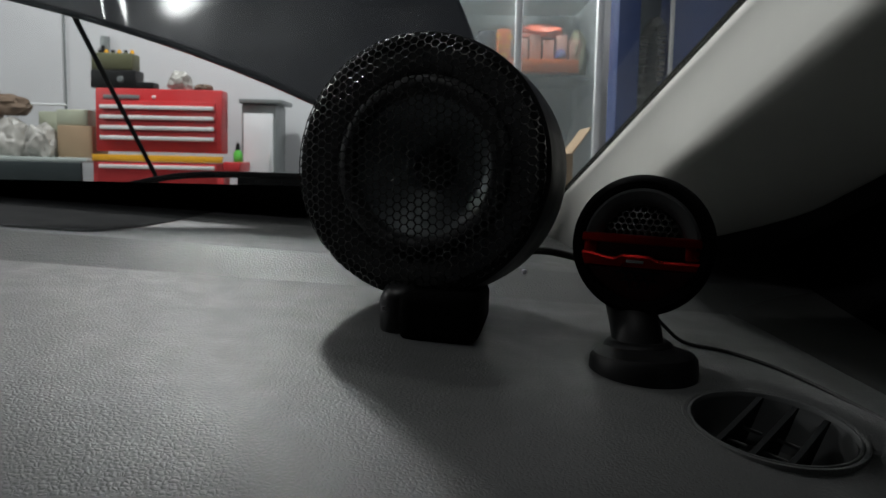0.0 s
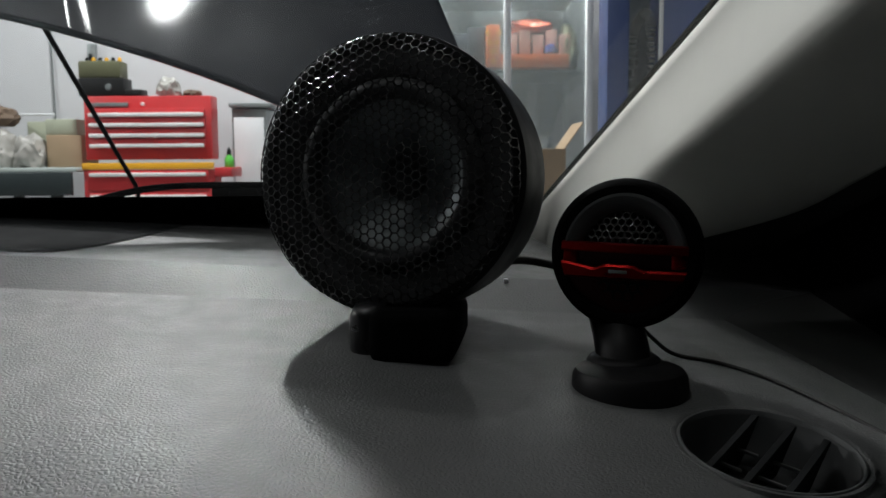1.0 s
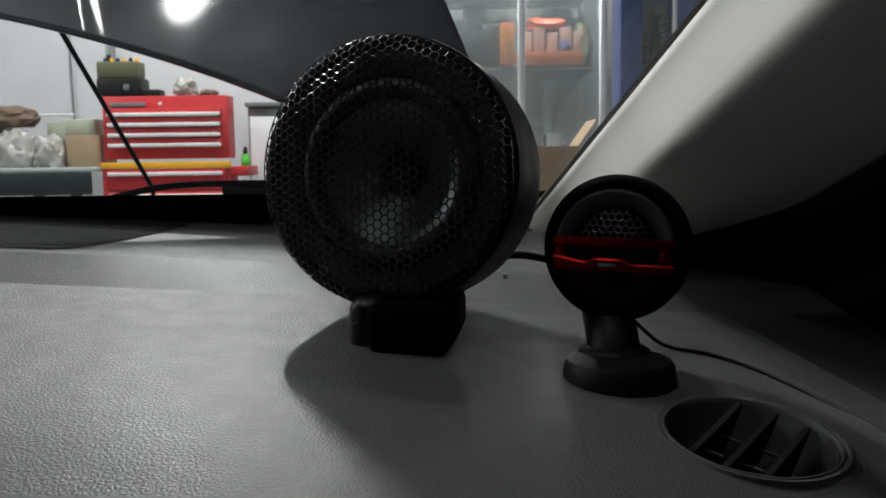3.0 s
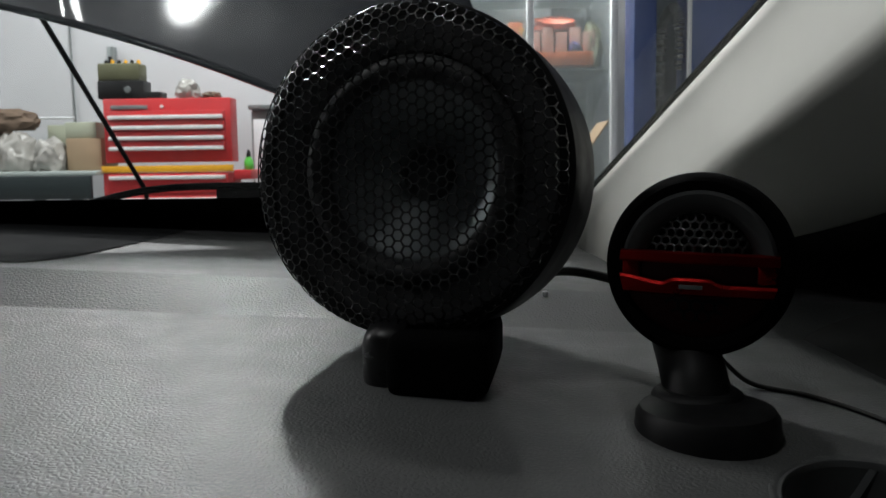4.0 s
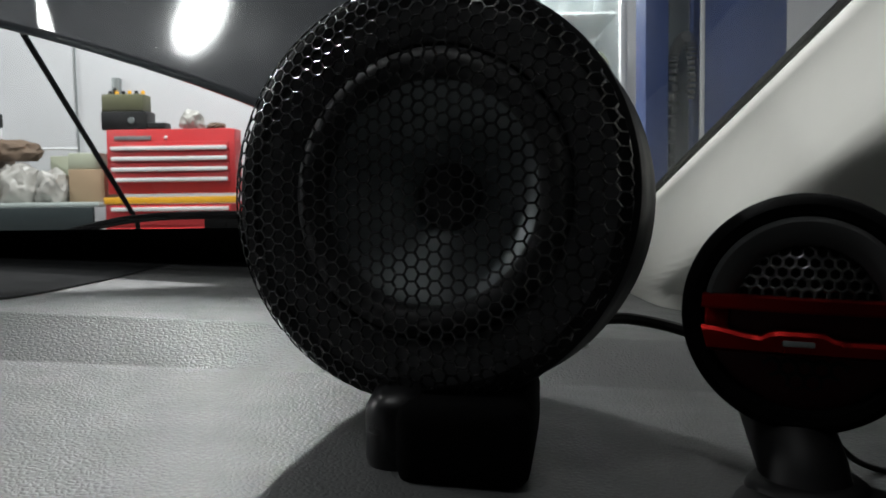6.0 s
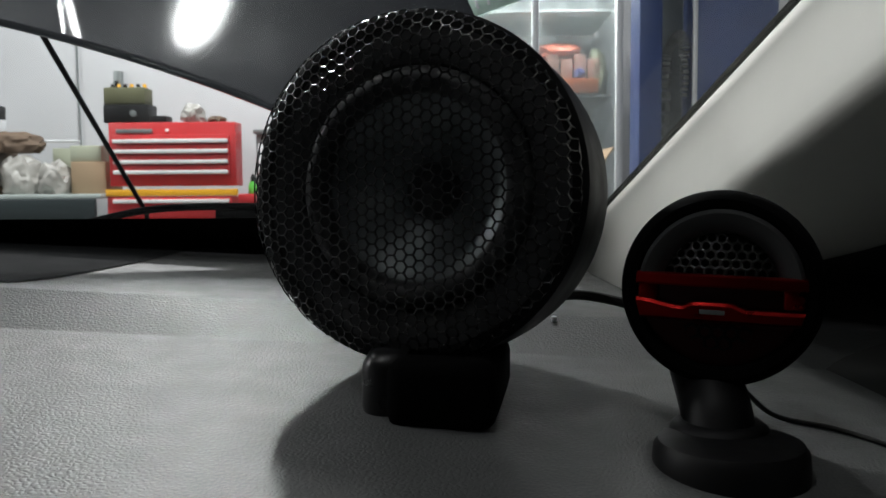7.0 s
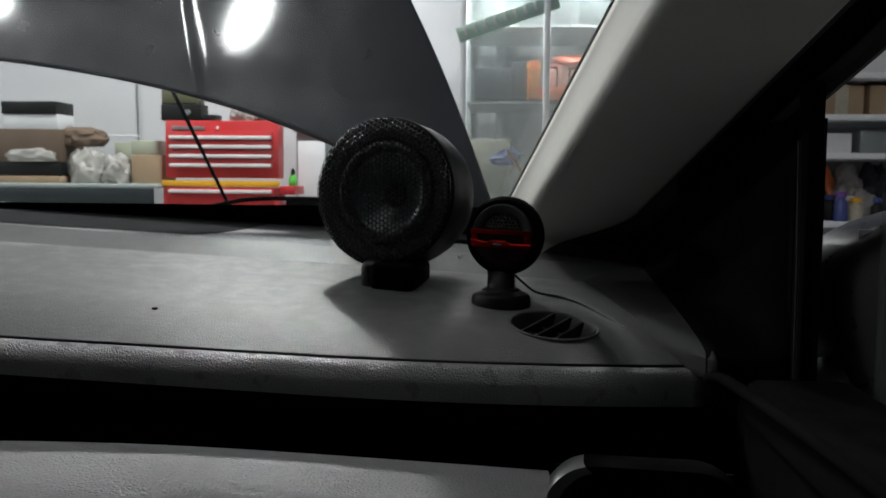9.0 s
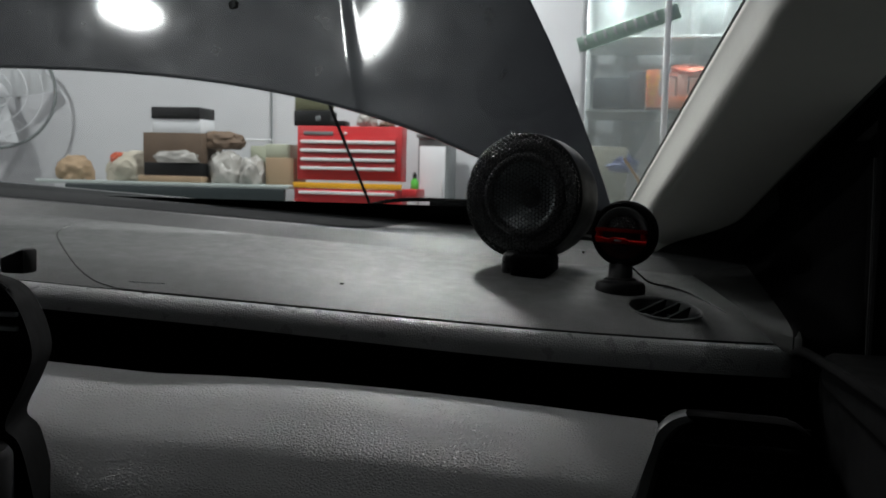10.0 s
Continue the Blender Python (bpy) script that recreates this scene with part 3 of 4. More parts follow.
def open_carton(center):
    t = open_box("carton_box", center, (0.3, 0.3, 0.2), CARDBOARD, "large open cardboard box with folded flaps", "box")
    x, y, z = center
    for s, r in ((-1, 35), (1, -35)):
        part("flap", box((0, 0, 0.06), (0.005, 0.29, 0.13), 0, Matrix.Translation((x + s * 0.15, y, z + 0.2)) @ pose(0, 0, 0, 0, s * 35, 0)), CARDBOARD, t)


def stand_table():
    t = thing("side_table", (0.42, 3.55, 0), "plain white side table under a cardboard box", "table")
    part("tabletop", box((0.42, 3.55, 1.14), (0.62, 0.5, 0.03), 0.004), WHITE, t)
    for sx in (-1, 1):
        for sy in (-1, 1):
            part("leg", box((0.42 + sx * 0.28, 3.55 + sy * 0.22, 0.5625), (0.03, 0.03, 1.125), 0.003), WHITE, t)


stand_table()
open_carton((0.40, 3.55, 1.155))


def lift_column():
    t = thing("lift_column", (0.86, 3.1, 0), "blue painted steel car lift column with open channel", "car lift")
    part("rail", box((0.665, 3.05, 1.9), (0.075, 0.16, 3.8), 0.006), BLUE, t)
    part("rail", box((0.94, 3.05, 1.9), (0.27, 0.16, 3.8), 0.006), BLUE, t)
    part("channel_back", box((0.75, 3.16, 1.9), (0.12, 0.03, 3.8), 0.002), GREY_METAL, t, "grey steel channel")
    part("edge_strip", box((0.806, 2.965, 1.9), (0.012, 0.02, 3.8), 0.002), WHITE, t)
    part("base_plate", box((0.86, 3.08, 0.01), (0.6, 0.4, 0.02), 0.003), BLUE, t)


lift_column()


def coil_hose():
    t = thing("energy_chain", (0.755, 3.0, 0), "black ribbed cable chain hanging in the lift column", "cable chain")
    links = smooth_path([(0.715, 3.02, 0.9), (0.715, 3.0, 1.3), (0.718, 2.99, 1.68), (0.733, 2.985, 1.77), (0.757, 2.985, 1.80), (0.776, 2.985, 1.765), (0.778, 2.99, 1.6)], 10)
    for a, b in zip(links, links[1:]):
        d = b - a
        m = Matrix.Translation(a) @ d.to_track_quat("Z", "Y").to_matrix().to_4x4()
        part("link", box((0, 0, d.length / 2), (0.02, 0.035, d.length * 0.72), 0.003, m), CHAIN_GREY, t)


coil_hose()


def side_rack():
    t = thing("shelf_rack", (2.0, 3.3, 0), "white shelf rack packed with cartons and bottles", "shelf rack")
    for x in (1.15, 2.9):
        for y in (3.02, 3.5):
            part("upright", box((x, y, 0.88), (0.04, 0.04, 1.76), 0.003), WHITE, t)
    for z in (0.5, 1.17, 1.43, 1.575, 1.73):
        part("rack_shelf", box((2.025, 3.26, z), (1.79, 0.5, 0.022), 0.003), WHITE, t)
    part("rack_back", box((2.025, 3.53, 0.88), (1.79, 0.02, 1.76)), GREY_METAL, t)


side_rack()
rnd = random.Random(5)
for k in range(8):
    closed_box("carton_box", (1.26 + k * 0.19, 3.2, 1.586), (0.17, 0.24, 0.1 + 0.02 * rnd.random()), CARDBOARD, "yellowish cardboard carton on the rack", "box", tape=CREAM)
for k in range(7):
    closed_box("packet", (1.26 + k * 0.16, 3.15, 1.441), (0.13, 0.2, 0.05 + 0.04 * rnd.random()), PAPER if k % 2 else GREY_METAL, "pale packet lying on the rack shelf", "packet")


def bottle(center, h, r, mat, cap):
    t = thing("bottle", center, "small bottle with a coloured cap on the rack", "bottle", "bottles on the rack")
    at = Matrix.Translation(center)
    part("bottle_body", lathe([(0, 0), (r, 0), (r, h * 0.6), (r * 0.5, h * 0.78), (r * 0.5, h * 0.82), (0, h * 0.82)], at, 16), mat, t)
    part("cap", lathe([(0, 0), (r * 0.75, 0), (r * 0.75, h * 0.2), (0, h * 0.2)], at @ Matrix.Translation((0, 0, h * 0.8)), 16), cap, t)


CAPS = [PURPLE, NAVY, ORANGE_RED, PURPLE, YELLOW, NAVY, PAPER]
for k in range(14):
    bottle((1.22 + (k % 9) * 0.074 + 0.02 * rnd.random(), 3.06 + 0.08 * (k // 9) + 0.02 * rnd.random(), 1.181), 0.085 + 0.03 * rnd.random(), 0.022 + 0.006 * rnd.random(), rnd.choice([BLACK, NAVY, PAPER, CREAM]), CAPS[k % 7])
for k in range(7):
    lumpy("wrapped_part", (1.36 + k * 0.1 + 0.02 * rnd.random(), 3.34, 1.184), (0.13, 0.12, 0.2 + 0.06 * rnd.random()), (BLACK_SATIN, ORANGE, PLASTIC_BAG, NAVY_BLACK)[k % 4], "shiny wrapped part heaped on the rack", "packet", 80 + k)
for k in range(4):
    lumpy("shiny_bag", (1.42 + k * 0.17, 3.2, 1.184), (0.12, 0.1, 0.12), BLACK_SATIN if k % 2 == 0 else PLASTIC_BAG, "shiny wrapped part on the rack shelf", "bag", 60 + k)

# ---- the car ----
def seam_y(x):
    return 0.225 + 0.056 * x + 0.35 * max(0.0, x) ** 2


def foot_y(x):
    return 0.503 + 0.02 * min(x, 0.0)


def ridge_y(x):
    return foot_y(x) + 0.034


def dash_z(x, y):
    """Height of the dashboard's upper face: crowned, rolling off to its front edge, with a ramp up to the ledge under the glass."""
    z = 1.236 - 0.055 * x + 0.085 * (min(y, foot_y(x)) - 0.42)
    z -= 1.65 * max(0.0, seam_y(x) + 0.09 - y) ** 2
    f, r = foot_y(x), ridge_y(x)
    if y > f:
        z += 0.015 * (y - f) / (r - f) if y < r else 0.015 + 0.03 * (y - r)
    return z


VENT = Vector((0.194, 0.3185, 0))
VENT.z = dash_z(VENT.x, VENT.y)
VENT_R = 0.0344


def dash_rows(x0, x1, nx, y_of, ny, hole=False):
    rows = []
    for i in range(nx + 1):
        x = x0 + (x1 - x0) * i / nx
        rows.append([Vector((x, y_of(x, j / ny), dash_z(x, y_of(x, j / ny)))) for j in range(ny + 1)])
    v, f = sheet(rows)
    if hole:
        kept = []
        for q in f:
            c = sum((v[k] for k in q), Vector()) / 4
            if math.hypot(c.x - VENT.x, c.y - VENT.y) > VENT_R + 0.0008:
                kept.append(q)
        f = kept
    return v, f


dashboard = thing("dashboard", (-0.2, 0.4, 1.0), "grey grained plastic car dashboard with raised rear ledge and glovebox", "dashboard")


def top_y(x, t):
    a, b, c = seam_y(x), foot_y(x) - 0.006, ridge_y(x)
    if t < 0.5:
        return a + (b - a) * t / 0.5
    if t < 0.7:
        return b + (c + 0.004 - b) * (t - 0.5) / 0.2
    return c + 0.004 + (0.79 - c) * (t - 0.7) / 0.3


v, f = dash_rows(-1.0, 0.42, 440, top_y, 180, True)
finish("top_pad", v, f, DASH, dashboard)


def profile_sheet(name, prof, mat, x0=-1.0, x1=0.45, n=90, label="", grow=False, slant=0.0, arch=0.0):
    rows = []
    for i in range(n + 1):
        row = []
        for a, b in prof:
            x = x0 + (x1 + slant * min(0.0, b + 0.06) - x0) * i / n
            ys = seam_y(x)
            row.append(Vector((x, ys + a, dash_z(x, ys) + b * (drop(x) if grow else 1) + arch * max(0.0, 1 - ((x + 0.02) / 0.23) ** 2))))
        rows.append(row)
    v, f = sheet(rows)
    return finish(name, v, f, mat, dashboard, label)


def drop(x):
    return 1 + 0.35 * max(0.0, x + 0.2)


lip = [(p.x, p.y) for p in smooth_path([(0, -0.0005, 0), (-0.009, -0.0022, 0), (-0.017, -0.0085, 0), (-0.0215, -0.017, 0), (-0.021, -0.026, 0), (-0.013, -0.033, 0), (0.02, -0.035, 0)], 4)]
profile_sheet("front_lip", lip[:15], LIT_LIP, label="rounded grained front edge, paled for the light on it", grow=True)
# Shade under the edge and in the recess is coloured in as near-black.
profile_sheet("lip_underside", lip[14:], DEEP_BLACK, label="underside of the front edge, blackened for its shade", grow=True)
profile_sheet("recess", [(0.02, -0.035), (0.024, -0.048), (0.02, -0.062), (-0.01, -0.066), (-0.05, -0.072)], DEEP_BLACK, label="recess under the front edge, blackened for its shade", grow=True)
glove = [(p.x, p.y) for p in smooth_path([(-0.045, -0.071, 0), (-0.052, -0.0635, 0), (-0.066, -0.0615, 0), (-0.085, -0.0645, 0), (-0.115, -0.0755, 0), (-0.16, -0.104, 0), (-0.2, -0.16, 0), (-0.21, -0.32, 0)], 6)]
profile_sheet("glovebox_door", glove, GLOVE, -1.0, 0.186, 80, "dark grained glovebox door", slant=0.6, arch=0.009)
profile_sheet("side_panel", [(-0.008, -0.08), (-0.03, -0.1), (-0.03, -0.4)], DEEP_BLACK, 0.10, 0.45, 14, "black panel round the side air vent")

# seam of the airbag panel
seam_pts = [(x, seam_y(x) + 0.001) for x in np.linspace(0.36, -0.30, 40)] + [(p.x, p.y) for p in smooth_path([(-0.323, 0.2085, 0), (-0.355, 0.219, 0), (-0.398, 0.252, 0), (-0.454, 0.314, 0), (-0.51, 0.387, 0), (-0.53, 0.45, 0)], 6)]
part("panel_seam", tube([(x, y, dash_z(x, y) - 0.0004) for x, y in seam_pts], 0.0011, 6), RUBBER, dashboard, "dark joint round the airbag panel")
for k in range(9):
    x = -0.318 + 0.0041 * k
    y = 0.2245 + 0.14 * (x + 0.318)
    part("embossed_mark", box((0, 0, 0), (0.0032 if k % 3 else 0.0022, 0.0034, 0.0006), 0.0002, Matrix.Translation((x, y, dash_z(x, y) + 0.0001)) @ pose(0, 0, 0, 12, 2, 6)), STRIP, dashboard, "small embossed panel mark")
# darker defroster strip on the ledge
rows = []
for i in range(101):
    x = -0.143 - 0.81 * (1 - i / 100) ** 2
    bend = max(0.0, (x + 0.2) / 0.056)
    front = min(ridge_y(x) + 0.013 + 0.2 * bend ** 3, 0.764)
    rows.append([Vector((x, front + (0.765 - front) * j / 8, dash_z(x, front + (0.765 - front) * j / 8) + 0.0008)) for j in range(9)])
v, f = sheet(rows)
finish("defroster_strip", v, f, STRIP_DARK, dashboard, "dark grey defroster strip below the windscreen")


def corner_vent():
    n = Vector((-(dash_z(VENT.x + 0.02, VENT.y) - dash_z(VENT.x - 0.02, VENT.y)) / 0.04, -(dash_z(VENT.x, VENT.y + 0.02) - dash_z(VENT.x, VENT.y - 0.02)) / 0.04, 1)).normalized()
    ax = (Vector((1, 0, 0)) - n * n.x).normalized()
    m = Matrix.Translation(VENT - n * 0.001) @ Matrix((ax, n.cross(ax), n)).transposed().to_4x4() @ Matrix.Scale(0.925, 4)
    rim = part("corner_vent", lathe([(0.0356, -0.008), (0.0361, 0.0003), (0.0366, 0.001), (0.0374, 0.001), (0.0381, 0.0002), (0.0383, -0.002)], m, 72), STRIP, dashboard, "round grey demister vent with black fins")
    part("vent_seat", lathe([(0.0380, 0.0004), (0.0392, 0.0012), (0.0404, 0.0011), (0.0412, -0.003)], m, 72), DASH, rim, "grey grained seat round the vent")
    part("vent_bowl", lathe([(0.0352, -0.001), (0.034, -0.014), (0.03, -0.024), (0.0, -0.026)], m, 48), STRIP, rim, "smooth grey bowl of the vent")
    turn = m @ pose(0, 0, 0, 0, 0, -41)
    for off in (-0.015, 0.001, 0.0165):
        half = math.sqrt(max(0.0345 ** 2 - off ** 2, 1e-6))
        vs = []
        for t in (0.0013, -0.0013):
            for y, za in ((-half * 0.97, -0.005), (-half * 0.4, -0.0025), (half * 0.3, 0.0012), (half * 0.66, 0.0035), (half * 0.72, 0.0025)):
                vs.append(turn @ Vector((off + t, y, za)))
                vs.append(turn @ Vector((off + t - 0.005, y, -0.023)))
        n = 10
        faces = [(k, k + 2, k + 3, k + 1) for k in range(0, 8, 2)] + [(n + k, n + k + 1, n + k + 3, n + k + 2) for k in range(0, 8, 2)]
        faces += [(k, n + k, n + k + 2, k + 2) for k in range(0, 8, 2)] + [(8, n + 8, n + 9, 9), (0, 1, n + 1, n)]
        finish("fin", vs, faces, STRIP_DARK, rim, smooth=False)
    for off in (-0.0125, 0.006):
        for y in (-0.012, 0.006):
            part("cross_bar", box((off, y, -0.008), (0.013, 0.0011, 0.0015), 0.0003, turn), SILVER, rim)


corner_vent()


def side_air_vent():
    m = facing((0.243, 0.152, 1.088), -6, 8)
    def ring(w, h, r, z, n=8):
        pts = []
        for cx, cy, a0 in ((w - r, h - r, 0), (-w + r, h - r, 90), (-w + r, -h + r, 180), (w - r, -h + r, 270)):
            for k in range(n + 1):
                a = radians(a0 + 90 * k / n)
                px, py = cx + r * math.cos(a), cy + r * math.sin(a)
                pts.append(m @ Vector((px + 0.22 * min(0.0, py - 0.04), py, z)))
        return pts
    prof = [(0.066, 0.066, 0.034, -0.03), (0.066, 0.066, 0.034, 0.001), (0.064, 0.064, 0.033, 0.005), (0.056, 0.060, 0.029, 0.005), (0.052, 0.057, 0.027, -0.02)]
    rings = [ring(*p) for p in prof]
    rings = [r + [r[0]] for r in rings]
    v, f = sheet(rings)
    inv = m.inverted()
    n = len(rings[0]) - 1
    # Light is put into the bezel's colour: lit faces silver, the rest black.
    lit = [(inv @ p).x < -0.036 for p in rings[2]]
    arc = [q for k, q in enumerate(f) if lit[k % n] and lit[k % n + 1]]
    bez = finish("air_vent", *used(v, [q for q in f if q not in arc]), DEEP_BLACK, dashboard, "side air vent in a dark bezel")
    finish("lit_bezel_arc", *used(v, arc), DARK_SILVER, bez, "satin silver arc of the bezel")
    part("vent_back", box((0, 0, -0.03), (0.116, 0.116, 0.005), 0, m), BLACK, bez)
    for k in range(6):
        part("slat", box((0, 0.042 - 0.0168 * k, -0.008), (0.114, 0.002, 0.016), 0.0006, m @ Matrix.Translation((0, 0, 0))), BLACK_SATIN, bez)
    part("vane_tab", box((0.02, 0.008, 0.0), (0.012, 0.006, 0.01), 0.001, m), BLACK, bez)


side_air_vent()
tagged(part("speck", box((-0.119, 0.277, dash_z(-0.119, 0.277) + 0.0006), (0.004, 0.003, 0.0016), 0.0005), BLACK), "tiny dark crumb lying on the dashboard", "crumb")
tagged(part("crumb", box((0.108, 0.531, dash_z(0.108, 0.531) + 0.0012), (0.003, 0.004, 0.003), 0.0008), PAPER), "tiny white crumb on the dashboard ramp", "crumb")


# pillar trim
def edge_at(z):
    zz = max(z, 1.262)
    return Vector((0.203 + 0.451 * (zz - 1.4), 0.436 - 2.604 * (zz - 1.4), z))


PIL = smooth_path([(0.0, 0.0, 0), (0.006, -0.03, 0), (0.014, -0.09, 0), (0.0204, -0.142, 0), (0.0230, -0.154, 0), (0.0285, -0.164, 0), (0.038, -0.1720, 0), (0.055, -0.1800, 0), (0.08, -0.1890, 0), (0.105, -0.1940, 0), (0.13, -0.1965, 0), (0.165, -0.199, 0)], 6)


def flare(px, z):
    """How far the foot of the trim spreads back along the dashboard's side."""
    return 0.36 * max(0.0, (px - 0.03) / 0.135) ** 0.75 * (1 - step(1.205, 1.254, z))


def trim_point(px, z):
    k = min(max(sum(p.x <= px for p in PIL), 1), len(PIL) - 1)
    a, b = PIL[k - 1], PIL[k]
    py = a.y + (b.y - a.y) * (px - a.x) / (b.x - a.x)
    e = edge_at(z)
    return Vector((e.x + px, e.y + py - flare(px, z), z))


def shade_start(z):
    """Where across the trim its darkened band, standing for shade, begins."""
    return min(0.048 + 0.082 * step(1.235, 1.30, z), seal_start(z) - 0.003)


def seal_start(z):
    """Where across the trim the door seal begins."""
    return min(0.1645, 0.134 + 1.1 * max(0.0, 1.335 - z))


def pillar_trim():
    t = thing("pillar_trim", (0.3, 0.3, 1.2), "light grey cloth-textured windscreen pillar trim", "pillar trim")
    zs = np.linspace(1.19, 1.66, 95)
    shell_rows = [[trim_point(shade_start(z) * k / 40, z) for k in range(41)] for z in zs]
    # Same trim again, coloured dark where shade falls on it.
    shade_rows = [[trim_point(shade_start(z) + (seal_start(z) - shade_start(z)) * k / 24, z) for k in range(25)] for z in zs]
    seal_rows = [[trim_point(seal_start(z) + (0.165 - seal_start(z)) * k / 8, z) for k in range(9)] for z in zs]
    for name, rows, mat, label in (("trim_shell", shell_rows, PILLAR, ""), ("shaded_trim", shade_rows, SHADED_TRIM, "charcoal plastic foot and inner band of the trim"), ("door_seal", seal_rows, DEEP_BLACK, "broad black rubber door seal")):
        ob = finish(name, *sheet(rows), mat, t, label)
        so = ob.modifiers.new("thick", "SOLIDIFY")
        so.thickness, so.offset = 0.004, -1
    part("rubber_edge", tube([edge_at(z) + Vector((0.001, 0.011, 0)) for z in np.linspace(1.24, 1.66, 40)], 0.003, 8), DEEP_BLACK, t, "black rubber edge along the glass")


pillar_trim()
rows = []
for z in np.linspace(1.1, 1.376, 80):
    a = trim_point(0.160, max(z, 1.19)) + Vector((0, 0.003, min(0.0, z - 1.19)))
    b = Vector((0.356, 0.226, z))
    rows.append([a + (b - a) * k / 6 for k in range(7)])
v, f = sheet(rows)
quarter = thing("quarter_panel", (0.34, 0.22, 1.1), "black plastic corner panel between pillar and door", "trim panel")
ob = finish("panel_face", v, f, DEEP_BLACK, quarter)
part("edge_bead", tube([row[-1] for row in rows], 0.004, 8), DEEP_BLACK, quarter, "rounded black edge bead")
so = ob.modifiers.new("thick", "SOLIDIFY")
so.thickness, so.offset = 0.006, 0


# windscreen
def glass_point(x, s):
    """A point of the windscreen: x across, s metres up from its lower edge."""
    return Vector((x, 0.765 - s * 0.933, 1.272 + 0.36 * s))


def right_limit(s):
    z = 1.262 + 0.36 * s
    return edge_at(z).x + 0.01


windscreen = thing("windscreen", (-0.4, 0.8, 1.26), "clear slightly dusty windscreen with black lower border", "windscreen")
rows = []
for j in range(31):
    s = 0.72 * j / 30
    rows.append([glass_point(-1.1 + (right_limit(s) + 1.1) * i / 40, s) for i in range(41)])
v, f = sheet(rows)
ob = finish("glass", v, f, WIND, windscreen)
ob.visible_shadow = False
rows = []
for j in range(5):
    s = -0.012 + 0.092 * j / 4
    rows.append([glass_point(-1.1 + (right_limit(s) - 0.014 + 1.1) * i / 40, s) + Vector((0, -0.002, -0.003)) for i in range(41)])
v, f = sheet(rows)
finish("border", v, f, FRIT, windscreen, "black printed glass border")


# wiper outside the glass
def wiper():
    t = thing("wiper", (-0.2, 0.86, 1.27), "black windscreen wiper parked along the lower edge", "wiper")
    def on(x, s, up):
        return glass_point(x, s) + Vector((0, 0.012, 0.002 + up))
    part("blade_strip", tube([on(x, 0.03 + 0.01 * (x + 0.3), 0) for x in np.linspace(-0.75, 0.05, 24)], 0.005, 6), RUBBER, t)
    arm = smooth_path([(-0.26, 0.775, 1.287), (-0.238, 0.778, 1.2925), (-0.2, 0.78, 1.3005), (-0.16, 0.782, 1.3035), (-0.1, 0.783, 1.3035), (0.0, 0.783, 1.302), (0.1, 0.775, 1.294)])
    part("arm", tube(arm, 0.003, 8), DEEP_BLACK, t)
    plate = part("arm_plate", box((-0.045, 0.785, 1.2955), (0.19, 0.006, 0.013), 0.0022), DEEP_BLACK, t, "flat black link of the wiper arm")
    for x in (-0.125, -0.1, -0.06):
        part("hole_plug", lathe([(0, 0.0012), (0.0022, 0.001), (0.0026, 0)], facing((x, 0.782, 1.297), 0, 0), 12), DEEP_BLACK, plate)
    part("pivot", lathe([(0, 0.02), (0.014, 0.018), (0.018, 0.0), (0.018, -0.03)], Matrix.Translation((0.1, 0.785, 1.28)), 20), BLACK, t)


wiper()
rows = []
for i in range(41):
    x = -1.2 + 1.55 * i / 40
    g = glass_point(x, 0)
    rows.append([Vector((x, g.y + a, g.z + b)) for a, b in ((0.004, -0.014), (0.02, -0.012), (0.06, -0.02), (0.1, -0.035), (0.13, -0.07), (0.14, -0.16))])
v, f = sheet(rows)
tagged(finish("cowl_panel", v, f, BLACK), "black plastic cowl panel below the windscreen", "cowl panel")


# bonnet, standing open
def bonnet_low(x):
    return 1.335 - 0.525 * x - 0.56 * x * x - 0.186 * x ** 3


def bonnet():
    t = thing("bonnet", (-0.5, 0.95, 1.3), "dark grey glossy car bonnet propped wide open", "bonnet")
    rows = []
    top = 1.655
    for j in range(41):
        s = j / 40
        row = []
        for i in range(401):
            u = i / 400
            # right edge leans inwards with height
            zr = 1.285 + (top - 1.285) * s
            xr = 0.054 - 0.478 * (zr - 1.5)
            x = -1.5 + (xr + 1.5) * u
            lo = bonnet_low(x)
            z = lo + (top - lo) * s
            row.append(Vector((x, bonnet_plane(x, z), z)))
        rows.append(row)
    v, f = sheet(rows)
    ob = finish("outer_skin", v, f, PAINT, t)
    so = ob.modifiers.new("thick", "SOLIDIFY")
    so.thickness, so.offset = 0.006, 1
    nozzle = Vector((-0.466, bonnet_plane(-0.466, 1.605) - 0.002, 1.605))
    part("washer_nozzle", lathe([(0, 0.009), (0.006, 0.008), (0.009, 0.003), (0.010, -0.002)], facing(nozzle, 0, 0), 20), BLACK, t, "small black washer nozzle")
    part("prop_rod", tube([(-0.395, 1.03, 1.485), (-0.378, 1.274, 1.285), (-0.372, 1.33, 1.0)], 0.0034, 8), BLACK, t, "thin black bonnet prop rod")


bonnet()


# cabin shell round the camera
def shell(name, center, size, mat, label, cat):
    return tagged(part(name, box(center, size, 0.01), mat), label, cat, kind="structure")


# Unseen; drawn forward to keep lamp light off the pillar's back.
shell("roof_lining", (-0.40, -0.775, 1.585), (1.85, 1.99, 0.05), SEAT, "unseen dark roof lining of the car, blocking lamp light", "roof lining")
shell("cabin_rear", (-0.45, -1.75, 1.2), (1.75, 0.06, 1.1), SEAT, "dark rear of the car cabin", "cabin wall")
